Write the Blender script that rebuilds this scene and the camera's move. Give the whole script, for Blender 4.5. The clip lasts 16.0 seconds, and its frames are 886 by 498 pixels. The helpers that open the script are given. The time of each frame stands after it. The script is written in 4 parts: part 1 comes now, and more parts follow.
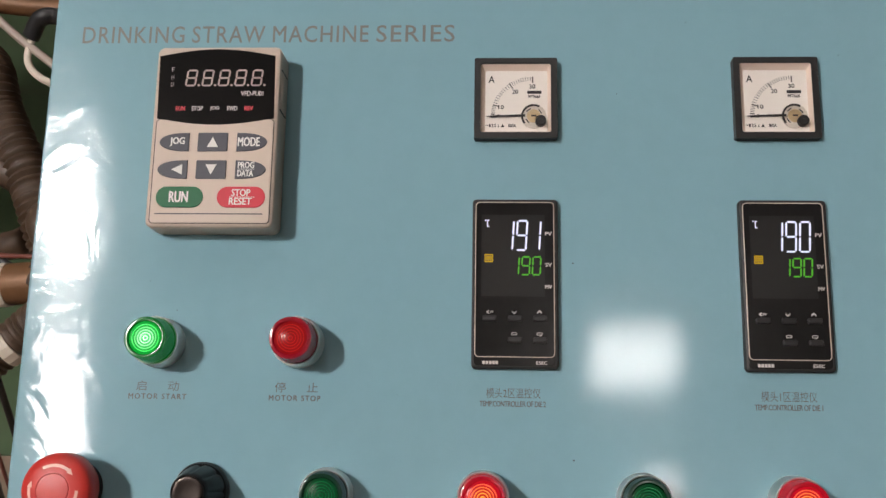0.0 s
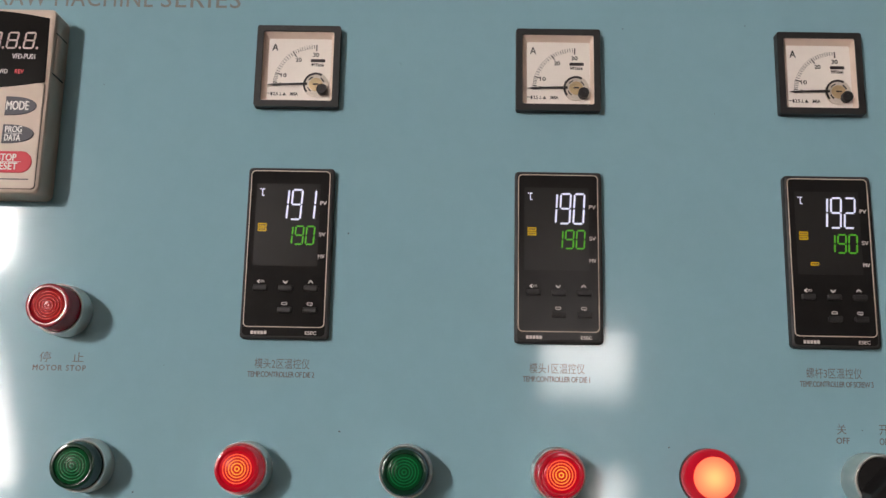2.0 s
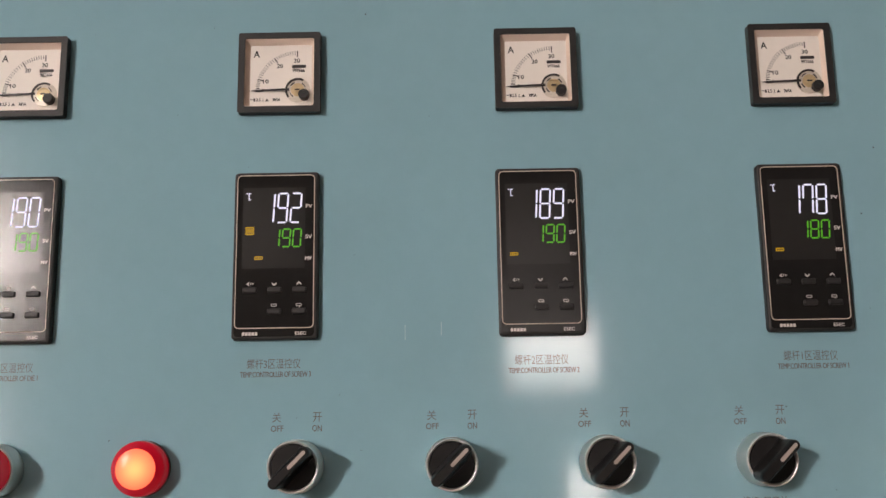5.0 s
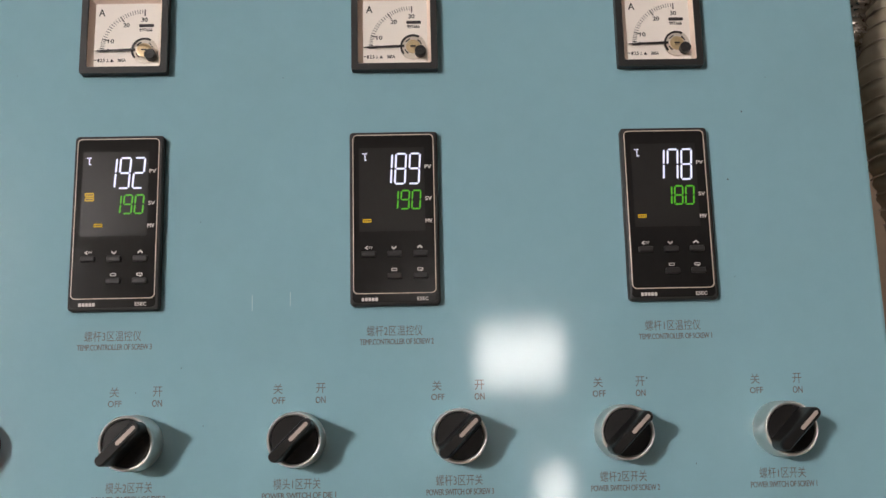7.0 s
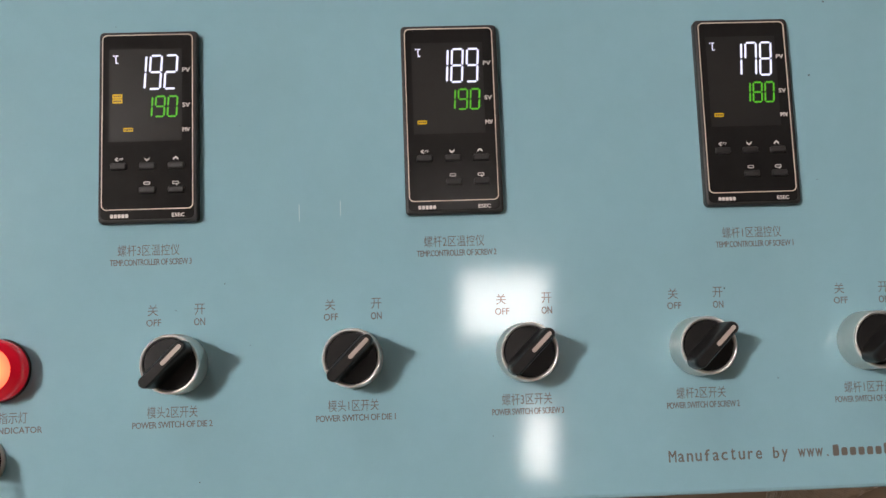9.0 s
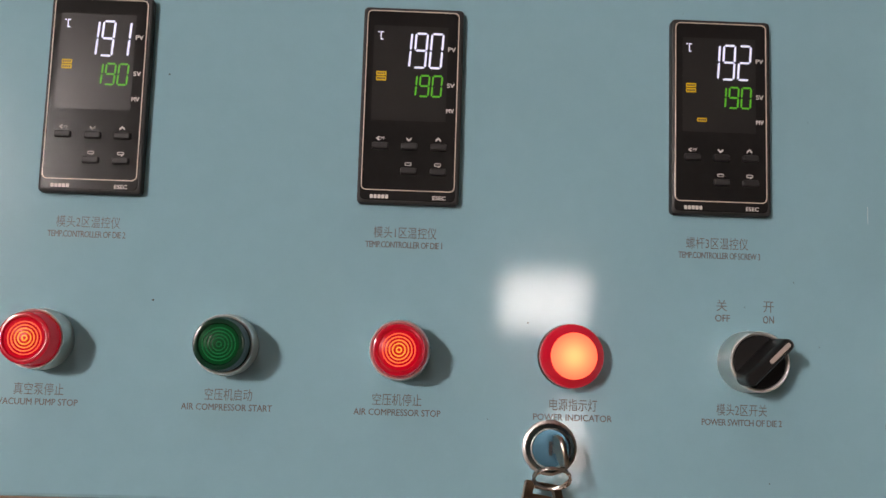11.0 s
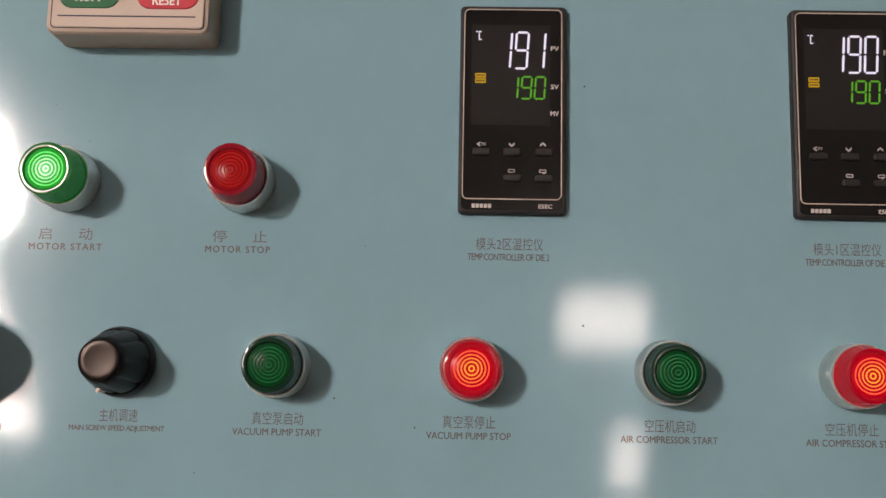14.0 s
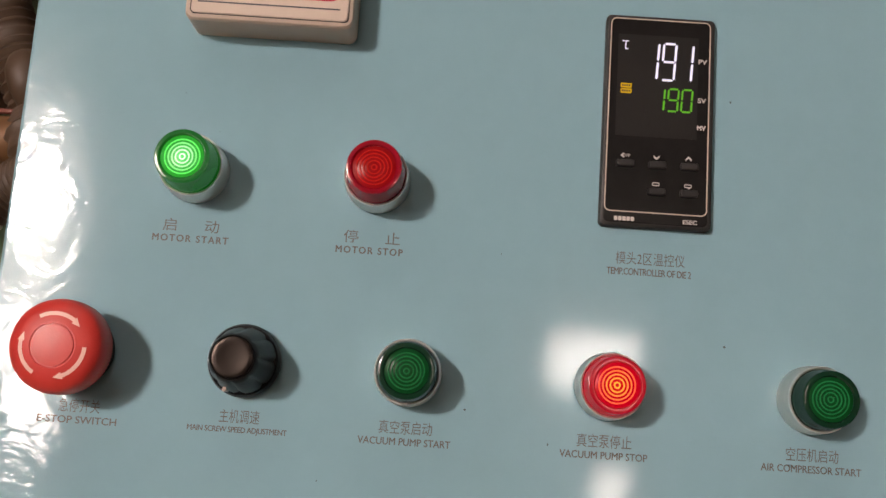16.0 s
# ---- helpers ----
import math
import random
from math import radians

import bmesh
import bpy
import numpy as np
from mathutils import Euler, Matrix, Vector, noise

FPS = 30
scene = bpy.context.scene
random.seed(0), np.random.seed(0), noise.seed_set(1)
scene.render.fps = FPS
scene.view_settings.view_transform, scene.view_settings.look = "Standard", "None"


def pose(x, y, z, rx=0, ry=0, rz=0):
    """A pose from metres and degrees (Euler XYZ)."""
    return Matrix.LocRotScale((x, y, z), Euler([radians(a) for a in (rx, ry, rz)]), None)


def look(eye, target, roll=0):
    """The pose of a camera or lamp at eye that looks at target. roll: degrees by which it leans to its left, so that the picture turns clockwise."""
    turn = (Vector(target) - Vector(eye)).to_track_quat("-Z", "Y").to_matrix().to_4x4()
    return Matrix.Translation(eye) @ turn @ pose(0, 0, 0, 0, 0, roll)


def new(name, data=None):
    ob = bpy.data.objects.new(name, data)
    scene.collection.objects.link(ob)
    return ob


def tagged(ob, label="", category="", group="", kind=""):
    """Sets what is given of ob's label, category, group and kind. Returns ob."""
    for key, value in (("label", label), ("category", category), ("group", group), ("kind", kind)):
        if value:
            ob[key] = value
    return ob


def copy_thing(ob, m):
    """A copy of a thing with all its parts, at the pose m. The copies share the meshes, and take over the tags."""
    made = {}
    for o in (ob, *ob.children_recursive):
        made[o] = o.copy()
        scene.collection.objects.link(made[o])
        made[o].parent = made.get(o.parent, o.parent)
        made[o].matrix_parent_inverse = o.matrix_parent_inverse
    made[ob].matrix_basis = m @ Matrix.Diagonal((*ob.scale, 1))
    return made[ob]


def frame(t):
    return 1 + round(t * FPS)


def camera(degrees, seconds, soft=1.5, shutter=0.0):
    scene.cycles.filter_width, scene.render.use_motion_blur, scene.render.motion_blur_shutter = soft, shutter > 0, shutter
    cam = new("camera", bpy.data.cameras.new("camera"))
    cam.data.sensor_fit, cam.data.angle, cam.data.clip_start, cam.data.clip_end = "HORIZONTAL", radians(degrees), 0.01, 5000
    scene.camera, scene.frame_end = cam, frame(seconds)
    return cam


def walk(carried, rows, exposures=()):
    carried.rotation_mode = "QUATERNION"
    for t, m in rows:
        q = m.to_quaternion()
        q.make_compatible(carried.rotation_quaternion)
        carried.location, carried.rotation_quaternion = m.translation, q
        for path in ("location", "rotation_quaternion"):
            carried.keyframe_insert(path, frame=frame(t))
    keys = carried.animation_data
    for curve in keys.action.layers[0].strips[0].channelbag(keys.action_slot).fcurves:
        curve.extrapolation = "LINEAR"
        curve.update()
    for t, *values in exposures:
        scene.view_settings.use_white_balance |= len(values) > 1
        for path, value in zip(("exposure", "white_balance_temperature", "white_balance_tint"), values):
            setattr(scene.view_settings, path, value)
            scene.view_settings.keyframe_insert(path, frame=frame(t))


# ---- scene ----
cam = camera(49.3, 16.0)
# Panel frame: x along the panel, -y out of it, z up its slope; the console leans back by LEAN degrees.
LEAN = 45.0
P = pose(0, 0, 1.0, -LEAN)
PATH = [
    (0, (0.0115, -0.5405, -0.044), (-0.0915, 1.4235, 0.3635), 0.95),
    (0.5, (0.025, -0.541, -0.038), (-0.07, 1.416, 0.361), 0.9),
    (1, (0.0451, -0.5324, -0.0453), (-0.0214, 1.4676, 0.3791), 1.56),
    (1.5, (0.061, -0.528, -0.0515), (0.0222, 1.4719, 0.3434), -0.06),
    (2, (0.1173, -0.5285, -0.0547), (0.0904, 1.4715, 0.3500), 1.08),
    (2.5, (0.185, -0.527, -0.049), (0.131, 1.435, 0.334), 1.3),
    (3, (0.2214, -0.5247, -0.0503), (0.1867, 1.4753, 0.3330), 0.44),
    (3.5, (0.267, -0.532, -0.047), (0.225, 1.438, 0.301), 0.2),
    (4, (0.317, -0.533, -0.044), (0.301, 1.435, 0.309), 0.1),
    (4.5, (0.376, -0.537, -0.053), (0.357, 1.427, 0.323), -0.1),
    (5, (0.422, -0.542, -0.055), (0.412, 1.421, 0.328), -0.9),
    (5.2, (0.433, -0.541, -0.054), (0.43, 1.422, 0.33), -0.9),
    (7.3, (0.494, -0.507, -0.076), (0.548, 1.457, 0.293), -1.7),
    (7.5, (0.497, -0.499, -0.082), (0.556, 1.471, 0.255), -2.0),
    (8, (0.498, -0.483, -0.085), (0.569, 1.498, 0.183), -2.3),
    (8.2, (0.496, -0.482, -0.081), (0.568, 1.5, 0.176), -2.3),
    (10.3, (0.279, -0.468, -0.08), (0.384, 1.514, 0.166), -0.1),
    (10.5, (0.249, -0.467, -0.08), (0.348, 1.517, 0.155), 0.6),
    (11, (0.181, -0.457, -0.075), (0.228, 1.529, 0.163), 1.8),
    (11.5, (0.133, -0.453, -0.072), (0.124, 1.536, 0.145), 2.5),
    (12, (0.099, -0.454, -0.074), (0.078, 1.533, 0.153), 2.3),
    (12.5, (0.072, -0.449, -0.073), (0.048, 1.537, 0.161), 2.1),
    (13, (0.047, -0.447, -0.077), (0.019, 1.538, 0.171), 1.7),
    (13.5, (0.017, -0.444, -0.079), (-0.019, 1.539, 0.181), 1.5),
    (14, (0.002, -0.428, -0.075), (-0.036, 1.552, 0.199), 1.1),
    (14.5, (-0.004, -0.406, -0.069), (0.003, 1.576, 0.203), 0.1),
    (15, (-0.018, -0.396, -0.056), (0.014, 1.584, 0.223), 0.6),
    (15.5, (-0.038, -0.393, -0.054), (0.0, 1.587, 0.221), 1.6),
    (16, (-0.0635, -0.4137, -0.0840), (-0.0783, 1.5863, 0.2517), 3.88),
]
walk(cam, [(t, P @ look(eye, target, roll)) for t, eye, target, roll in PATH],
     exposures=[(0, 0.07, 6500, 12), (1.5, -0.1, 6600, 13), (3.5, -0.1, 6850, 18), (5.2, 0.0, 6950, 17), (7.4, 0.23, 6550, 12), (8.2, 0.36, 6550, 12), (10.5, 0.2, 6850, 18), (11.2, -0.08, 6850, 19), (12, -0.12, 7100, 22), (15, -0.15, 7250, 21), (16, 0.05, 7400, 22)])

# ---- world and light ----
world = bpy.data.worlds.new("world")
scene.world = world
world.use_nodes = True
world.node_tree.nodes["Background"].inputs[0].default_value = (0.9, 0.95, 1.0, 1)
world.node_tree.nodes["Background"].inputs[1].default_value = 0.02
LAMP = 31.5       # brightness of the hall's ceiling lights


# ---- materials ----
def rgb(r, g, b):
    """Linear colour from 0..255 display values."""
    return tuple(((c / 255 + 0.055) / 1.055) ** 2.4 if c > 10 else c / 255 / 12.92 for c in (r, g, b)) + (1,)


def material(name, colour, rough=0.5, metal=0.0, vary=0.06, grain=120.0, bump=0.0, bump_scale=400.0, coat=0.0,
             stain=0.0, stain_scale=6.0, stain_colour=(0.1, 0.08, 0.06, 1), specular=0.5):
    """A painted, plastic or metal surface with two scales of variation and fine relief."""
    m = bpy.data.materials.new(name)
    m.use_nodes = True
    n, l = m.node_tree.nodes, m.node_tree.links
    sh = n["Principled BSDF"]
    sh.inputs["Metallic"].default_value = metal
    sh.inputs["Coat Weight"].default_value = coat
    sh.inputs["Coat Roughness"].default_value = 0.045
    sh.inputs["Specular IOR Level"].default_value = specular
    tc = n.new("ShaderNodeTexCoord")
    big, fine = n.new("ShaderNodeTexNoise"), n.new("ShaderNodeTexNoise")
    big.inputs["Scale"].default_value, fine.inputs["Scale"].default_value = grain / 12, grain
    big.inputs["Detail"].default_value = fine.inputs["Detail"].default_value = 3
    for t in (big, fine):
        l.new(tc.outputs["Object"], t.inputs["Vector"])
    mix = n.new("ShaderNodeMath")
    mix.operation = "ADD"
    l.new(big.outputs["Fac"], mix.inputs[0])
    l.new(fine.outputs["Fac"], mix.inputs[1])
    ramp = n.new("ShaderNodeMapRange")
    ramp.inputs["From Min"].default_value, ramp.inputs["From Max"].default_value = 0.6, 1.4
    ramp.inputs["To Min"].default_value, ramp.inputs["To Max"].default_value = 1 - vary, 1 + vary
    l.new(mix.outputs[0], ramp.inputs["Value"])
    hsv = n.new("ShaderNodeHueSaturation")
    hsv.inputs["Color"].default_value = colour
    l.new(ramp.outputs[0], hsv.inputs["Value"])
    out = hsv.outputs[0]
    if stain:
        st = n.new("ShaderNodeTexNoise")
        st.inputs["Scale"].default_value, st.inputs["Detail"].default_value = stain_scale, 8
        l.new(tc.outputs["Object"], st.inputs["Vector"])
        sr = n.new("ShaderNodeMapRange")
        sr.inputs["From Min"].default_value, sr.inputs["From Max"].default_value = 0.5, 0.75
        sr.inputs["To Max"].default_value = stain
        l.new(st.outputs["Fac"], sr.inputs["Value"])
        mx = n.new("ShaderNodeMix")
        mx.data_type = "RGBA"
        mx.inputs["B"].default_value = stain_colour
        l.new(sr.outputs[0], mx.inputs["Factor"])
        l.new(out, mx.inputs["A"])
        out = mx.outputs["Result"]
    l.new(out, sh.inputs["Base Color"])
    rr = n.new("ShaderNodeMapRange")
    rr.inputs["From Min"].default_value, rr.inputs["From Max"].default_value = 0.6, 1.4
    rr.inputs["To Min"].default_value, rr.inputs["To Max"].default_value = rough * 0.85, min(1, rough * 1.15)
    l.new(mix.outputs[0], rr.inputs["Value"])
    l.new(rr.outputs[0], sh.inputs["Roughness"])
    if bump:
        bt, bp = n.new("ShaderNodeTexNoise"), n.new("ShaderNodeBump")
        bt.inputs["Scale"].default_value, bt.inputs["Detail"].default_value = bump_scale, 2
        bp.inputs["Strength"].default_value, bp.inputs["Distance"].default_value = bump, 0.001
        l.new(tc.outputs["Object"], bt.inputs["Vector"])
        l.new(bt.outputs["Fac"], bp.inputs["Height"])
        l.new(bp.outputs["Normal"], sh.inputs["Normal"])
    return m


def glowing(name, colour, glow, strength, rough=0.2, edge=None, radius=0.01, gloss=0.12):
    """A lens, lamp or display mark with emission. With edge: the glow falls from the lamp's middle to that colour at
    radius.
    """
    m = material(name, colour, rough, vary=0.03)
    n, l = m.node_tree.nodes, m.node_tree.links
    sh = n["Principled BSDF"]
    sh.inputs["Emission Color"].default_value = glow
    sh.inputs["Emission Strength"].default_value = strength
    sh.inputs["Specular IOR Level"].default_value = gloss
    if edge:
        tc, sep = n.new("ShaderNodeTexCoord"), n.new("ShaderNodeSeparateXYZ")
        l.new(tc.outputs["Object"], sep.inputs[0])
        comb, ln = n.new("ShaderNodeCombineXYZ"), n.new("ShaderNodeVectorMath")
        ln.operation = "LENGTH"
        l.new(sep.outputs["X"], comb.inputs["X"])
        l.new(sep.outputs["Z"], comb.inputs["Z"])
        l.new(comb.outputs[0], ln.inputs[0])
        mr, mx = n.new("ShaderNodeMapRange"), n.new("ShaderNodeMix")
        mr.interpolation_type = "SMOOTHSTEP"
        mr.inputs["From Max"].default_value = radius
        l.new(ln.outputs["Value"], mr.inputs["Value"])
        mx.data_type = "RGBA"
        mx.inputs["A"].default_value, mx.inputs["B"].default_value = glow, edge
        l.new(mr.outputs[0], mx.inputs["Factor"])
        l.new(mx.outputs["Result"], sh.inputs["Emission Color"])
    return m


PAINT = material("blue_enamel", rgb(136, 176, 188), 0.125, vary=0.03, grain=90, bump=0.016, bump_scale=640, coat=0.62, specular=0.13, stain=0.10, stain_scale=9,
                 stain_colour=rgb(108, 128, 126))


def dented(m, edge, reach):
    """Wrinkles and dents pressed into the sheet beside its worn edge."""
    n, l = m.node_tree.nodes, m.node_tree.links
    tc, sep, mr = n.new("ShaderNodeTexCoord"), n.new("ShaderNodeSeparateXYZ"), n.new("ShaderNodeMapRange")
    l.new(tc.outputs["Object"], sep.inputs[0])
    mr.inputs["From Min"].default_value, mr.inputs["From Max"].default_value = edge + reach, edge + reach * 0.3
    l.new(sep.outputs["X"], mr.inputs["Value"])
    tex, mul, bp = n.new("ShaderNodeTexNoise"), n.new("ShaderNodeMath"), n.new("ShaderNodeBump")
    tex.inputs["Scale"].default_value, tex.inputs["Detail"].default_value, tex.inputs["Distortion"].default_value = 46, 3.0, 1.2
    l.new(tc.outputs["Object"], tex.inputs["Vector"])
    mul.operation = "MULTIPLY"
    l.new(tex.outputs["Fac"], mul.inputs[0])
    l.new(mr.outputs[0], mul.inputs[1])
    bp.inputs["Strength"].default_value, bp.inputs["Distance"].default_value = 0.08, 0.0035
    l.new(mul.outputs[0], bp.inputs["Height"])
    old = n["Principled BSDF"].inputs["Normal"].links[0].from_socket
    l.new(old, bp.inputs["Normal"])
    l.new(bp.outputs["Normal"], n["Principled BSDF"].inputs["Normal"])
    l.new(bp.outputs["Normal"], n["Principled BSDF"].inputs["Coat Normal"])


def dished(m, across, upwards, rolled, tight):
    """The sheet is bowed a little inwards (curvature per metre along x and up its slope) and rolls off past x = rolled."""
    n, l = m.node_tree.nodes, m.node_tree.links
    tc, mul, dot, bp = n.new("ShaderNodeTexCoord"), n.new("ShaderNodeVectorMath"), n.new("ShaderNodeVectorMath"), n.new("ShaderNodeBump")
    mul.operation, dot.operation = "MULTIPLY", "DOT_PRODUCT"
    l.new(tc.outputs["Object"], mul.inputs[0])
    mul.inputs[1].default_value = (across / 2, 0, upwards / 2)
    sep, off, sq, roll, total = n.new("ShaderNodeSeparateXYZ"), n.new("ShaderNodeMapRange"), n.new("ShaderNodeMath"), n.new("ShaderNodeMath"), n.new("ShaderNodeMath")
    l.new(tc.outputs["Object"], sep.inputs[0])
    off.inputs["From Min"].default_value, off.inputs["From Max"].default_value = rolled, rolled - 1
    l.new(sep.outputs["X"], off.inputs["Value"])
    sq.operation, sq.inputs[1].default_value = "POWER", 2
    l.new(off.outputs[0], sq.inputs[0])
    roll.operation, roll.inputs[1].default_value = "MULTIPLY", -tight / 2
    l.new(sq.outputs[0], roll.inputs[0])
    l.new(mul.outputs[0], dot.inputs[0])
    l.new(tc.outputs["Object"], dot.inputs[1])
    bp.inputs["Strength"].default_value, bp.inputs["Distance"].default_value = 1.0, 1.0
    l.new(dot.outputs["Value"], total.inputs[0])
    l.new(roll.outputs[0], total.inputs[1])
    l.new(total.outputs[0], bp.inputs["Height"])
    sh = n["Principled BSDF"]
    l.new(sh.inputs["Normal"].links[0].from_socket, bp.inputs["Normal"])
    for name in ("Normal", "Coat Normal"):
        l.new(bp.outputs["Normal"], sh.inputs[name])


dented(PAINT, -0.258, 0.07)
dished(PAINT, 0.04, 0.35, -0.200, 0.8)
PRINT = material("grey_print", rgb(98, 93, 87), 0.45, vary=0.15, grain=900)
PRINT_TITLE = material("brown_grey_print", rgb(120, 120, 114), 0.45, vary=0.12, grain=600)
BEIGE = material("beige_plastic", rgb(202, 183, 167), 0.42, vary=0.04, grain=200, bump=0.12, bump_scale=1500)
BEIGE_FACE = material("beige_membrane", rgb(206, 187, 172), 0.5, vary=0.03, grain=200, bump=0.05, bump_scale=1200)
BLACK_GLOSS = material("glossy_black_film", (0.006, 0.006, 0.007, 1), 0.12, vary=0.2, grain=60)
BLACK_FACE = material("black_controller_face", (0.015, 0.0145, 0.0145, 1), 0.16, vary=0.15, grain=100, bump=0.06, bump_scale=1800, specular=0.22)
BLACK_PLASTIC = material("black_plastic", (0.022, 0.0215, 0.022, 1), 0.5, vary=0.2, grain=150, bump=0.1, bump_scale=1500, specular=0.35)
BLACK_KNOB = material("moulded_black_plastic", (0.014, 0.0135, 0.0135, 1), 0.32, vary=0.2, grain=100, bump=0.05, bump_scale=1500, specular=0.18)
LCD = material("dark_display", (0.023, 0.0225, 0.023, 1), 0.22, vary=0.1, grain=40)
CHROME = material("chrome", (0.74, 0.71, 0.67, 1), 0.36, 1.0, vary=0.06, grain=250, bump=0.04, bump_scale=600)
SATIN = material("satin_bright_metal", (0.93, 0.91, 0.88, 1), 0.52, 1.0, vary=0.08, grain=300, bump=0.05, bump_scale=900)
STEEL = material("worn_steel", (0.55, 0.51, 0.46, 1), 0.28, 1.0, vary=0.15, grain=300, bump=0.1, bump_scale=900)
BRASS = material("pale_brass", (0.58, 0.44, 0.26, 1), 0.35, 0.5, vary=0.15, grain=300)
# blue base colour stands in for the panel mirrored in the barrel
BARREL = material("barrel_reflection_blue", rgb(82, 132, 158), 0.2, 0.6, vary=0.15, grain=300)
KEY_METAL = material("worn_pale_key_metal", (0.62, 0.56, 0.47, 1), 0.3, 1.0, vary=0.25, grain=500, bump=0.12, bump_scale=800)
DARK_CHROME = material("dark_polished_metal", (0.10, 0.082, 0.070, 1), 0.14, 1.0, vary=0.2, grain=300)
DARK_STEEL = material("tarnished_key_steel", (0.34, 0.25, 0.18, 1), 0.3, 1.0, vary=0.25, grain=400, bump=0.15, bump_scale=700)
PALE_METAL = material("pale_lacquered_metal", rgb(206, 196, 184), 0.35, 0.1, vary=0.2, grain=500)
SCRATCH = material("pale_scratch", rgb(172, 198, 202), 0.5, vary=0.1)
SPECK = material("dark_speck", rgb(70, 78, 76), 0.7, vary=0.2)
LINE = material("warm_white_line", rgb(214, 196, 180), 0.4, vary=0.06)
POINTER = material("greyed_white_line", rgb(176, 162, 154), 0.45, vary=0.08)
WHITE_INK = material("white_ink", rgb(225, 222, 218), 0.5, vary=0.05)
GREY_INK = material("pale_grey_ink", rgb(205, 198, 194), 0.5, vary=0.06)
# RUN and REV indicators: their red light is put in as plain colour
RED_LIT_MARK = material("red_lit_mark_colour", rgb(225, 70, 78), 0.5, vary=0.06)
DARK_INK = material("dark_ink", rgb(40, 36, 36), 0.5, vary=0.1)
KEY_GREY = material("slate_grey_key", rgb(84, 84, 91), 0.48, specular=0.25, vary=0.08, grain=300)
KEY_GREEN = material("green_key", rgb(30, 104, 66), 0.48, specular=0.25, vary=0.06, grain=300)
KEY_RED = material("red_key", rgb(212, 62, 76), 0.48, specular=0.25, vary=0.06, grain=300)
DIAL = material("white_dial", rgb(236, 228, 220), 0.5, vary=0.03, grain=200)
DIAL_WALL = material("cream_dial_surround", rgb(226, 206, 192), 0.4, vary=0.04, grain=200)
SEGMENT = material("unlit_segment", rgb(178, 156, 152), 0.4, vary=0.06)
RED_MUSHROOM = material("red_satin_plastic", rgb(206, 58, 52), 0.38, vary=0.05, grain=200, bump=0.08, bump_scale=1100)
ARROW_INK = material("pale_pink_ink", rgb(238, 190, 178), 0.45, vary=0.08)
GREEN_RIM = material("dark_green_lens_cap", (0.004, 0.030, 0.016, 1), 0.12, vary=0.1, grain=200)
GREEN_LENS = material("dark_green_lens", (0.001, 0.060, 0.016, 1), 0.25, vary=0.1, grain=200, specular=0.08)
# ridges lighter than the lens: the rings' glints are put into this green
GREEN_RIDGE = material("green_lens_ridge", (0.003, 0.20, 0.06, 1), 0.2, vary=0.1, grain=200)
RED_RIM = material("dark_red_lens_cap", (0.30, 0.006, 0.018, 1), 0.12, vary=0.1, grain=200)
# unlit stop lens: faint red glow and orange ring glints put in as emission
RED_LENS = glowing("faint_glow_red_lens", (0.26, 0.005, 0.009, 1), rgb(255, 24, 22), 0.05, 0.22)
RED_RIDGE = glowing("faint_glow_red_lens_ridge", (0.42, 0.012, 0.014, 1), rgb(255, 60, 30), 0.16, 0.2)
RED_RIM_LIT = glowing("lit_red_lens_cap", (0.30, 0.003, 0.012, 1), rgb(230, 16, 44), 0.20, 0.12, gloss=0.5)
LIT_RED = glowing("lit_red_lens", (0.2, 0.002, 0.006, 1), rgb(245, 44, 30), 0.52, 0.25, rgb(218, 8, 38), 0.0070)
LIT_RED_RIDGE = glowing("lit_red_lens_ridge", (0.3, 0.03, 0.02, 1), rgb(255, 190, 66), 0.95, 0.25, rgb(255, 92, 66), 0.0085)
GREEN_RIM_LIT = glowing("lit_green_lens_cap", (0.004, 0.07, 0.02, 1), rgb(0, 150, 50), 0.20, 0.12, gloss=0.5)
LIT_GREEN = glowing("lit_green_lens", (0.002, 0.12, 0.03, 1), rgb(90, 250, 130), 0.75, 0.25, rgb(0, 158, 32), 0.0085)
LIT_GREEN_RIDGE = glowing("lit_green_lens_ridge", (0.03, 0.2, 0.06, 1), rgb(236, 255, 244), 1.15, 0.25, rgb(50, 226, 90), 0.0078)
PILOT_RIM = glowing("red_pilot_rim", (0.42, 0.008, 0.024, 1), rgb(240, 20, 44), 0.20, 0.15, gloss=0.5)
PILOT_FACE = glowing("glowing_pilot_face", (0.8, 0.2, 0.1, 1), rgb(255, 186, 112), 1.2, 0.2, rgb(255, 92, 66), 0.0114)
DIGIT_WHITE = glowing("white_digit", (0.35, 0.35, 0.38, 1), rgb(222, 228, 255), 0.85, 0.4)
DIGIT_GREEN = glowing("green_digit", (0.03, 0.2, 0.02, 1), rgb(104, 206, 44), 0.42, 0.4)
MARK_YELLOW = glowing("yellow_indicator", (0.25, 0.18, 0.01, 1), rgb(206, 164, 20), 0.55, 0.4)
FILL_DIFFUSER = glowing("fill_lamp_diffuser", (0.8, 0.8, 0.8, 1), (1.0, 0.95, 0.91, 1), LAMP, 0.5)
FLOOD = glowing("floodlight_glass", (0.8, 0.8, 0.8, 1), (1.0, 0.95, 0.91, 1), LAMP * 12, 0.5)
BRIGHT_DIFFUSER = glowing("bright_lamp_diffuser", (0.8, 0.8, 0.8, 1), (1.0, 0.95, 0.91, 1), LAMP * 0.66, 0.5)
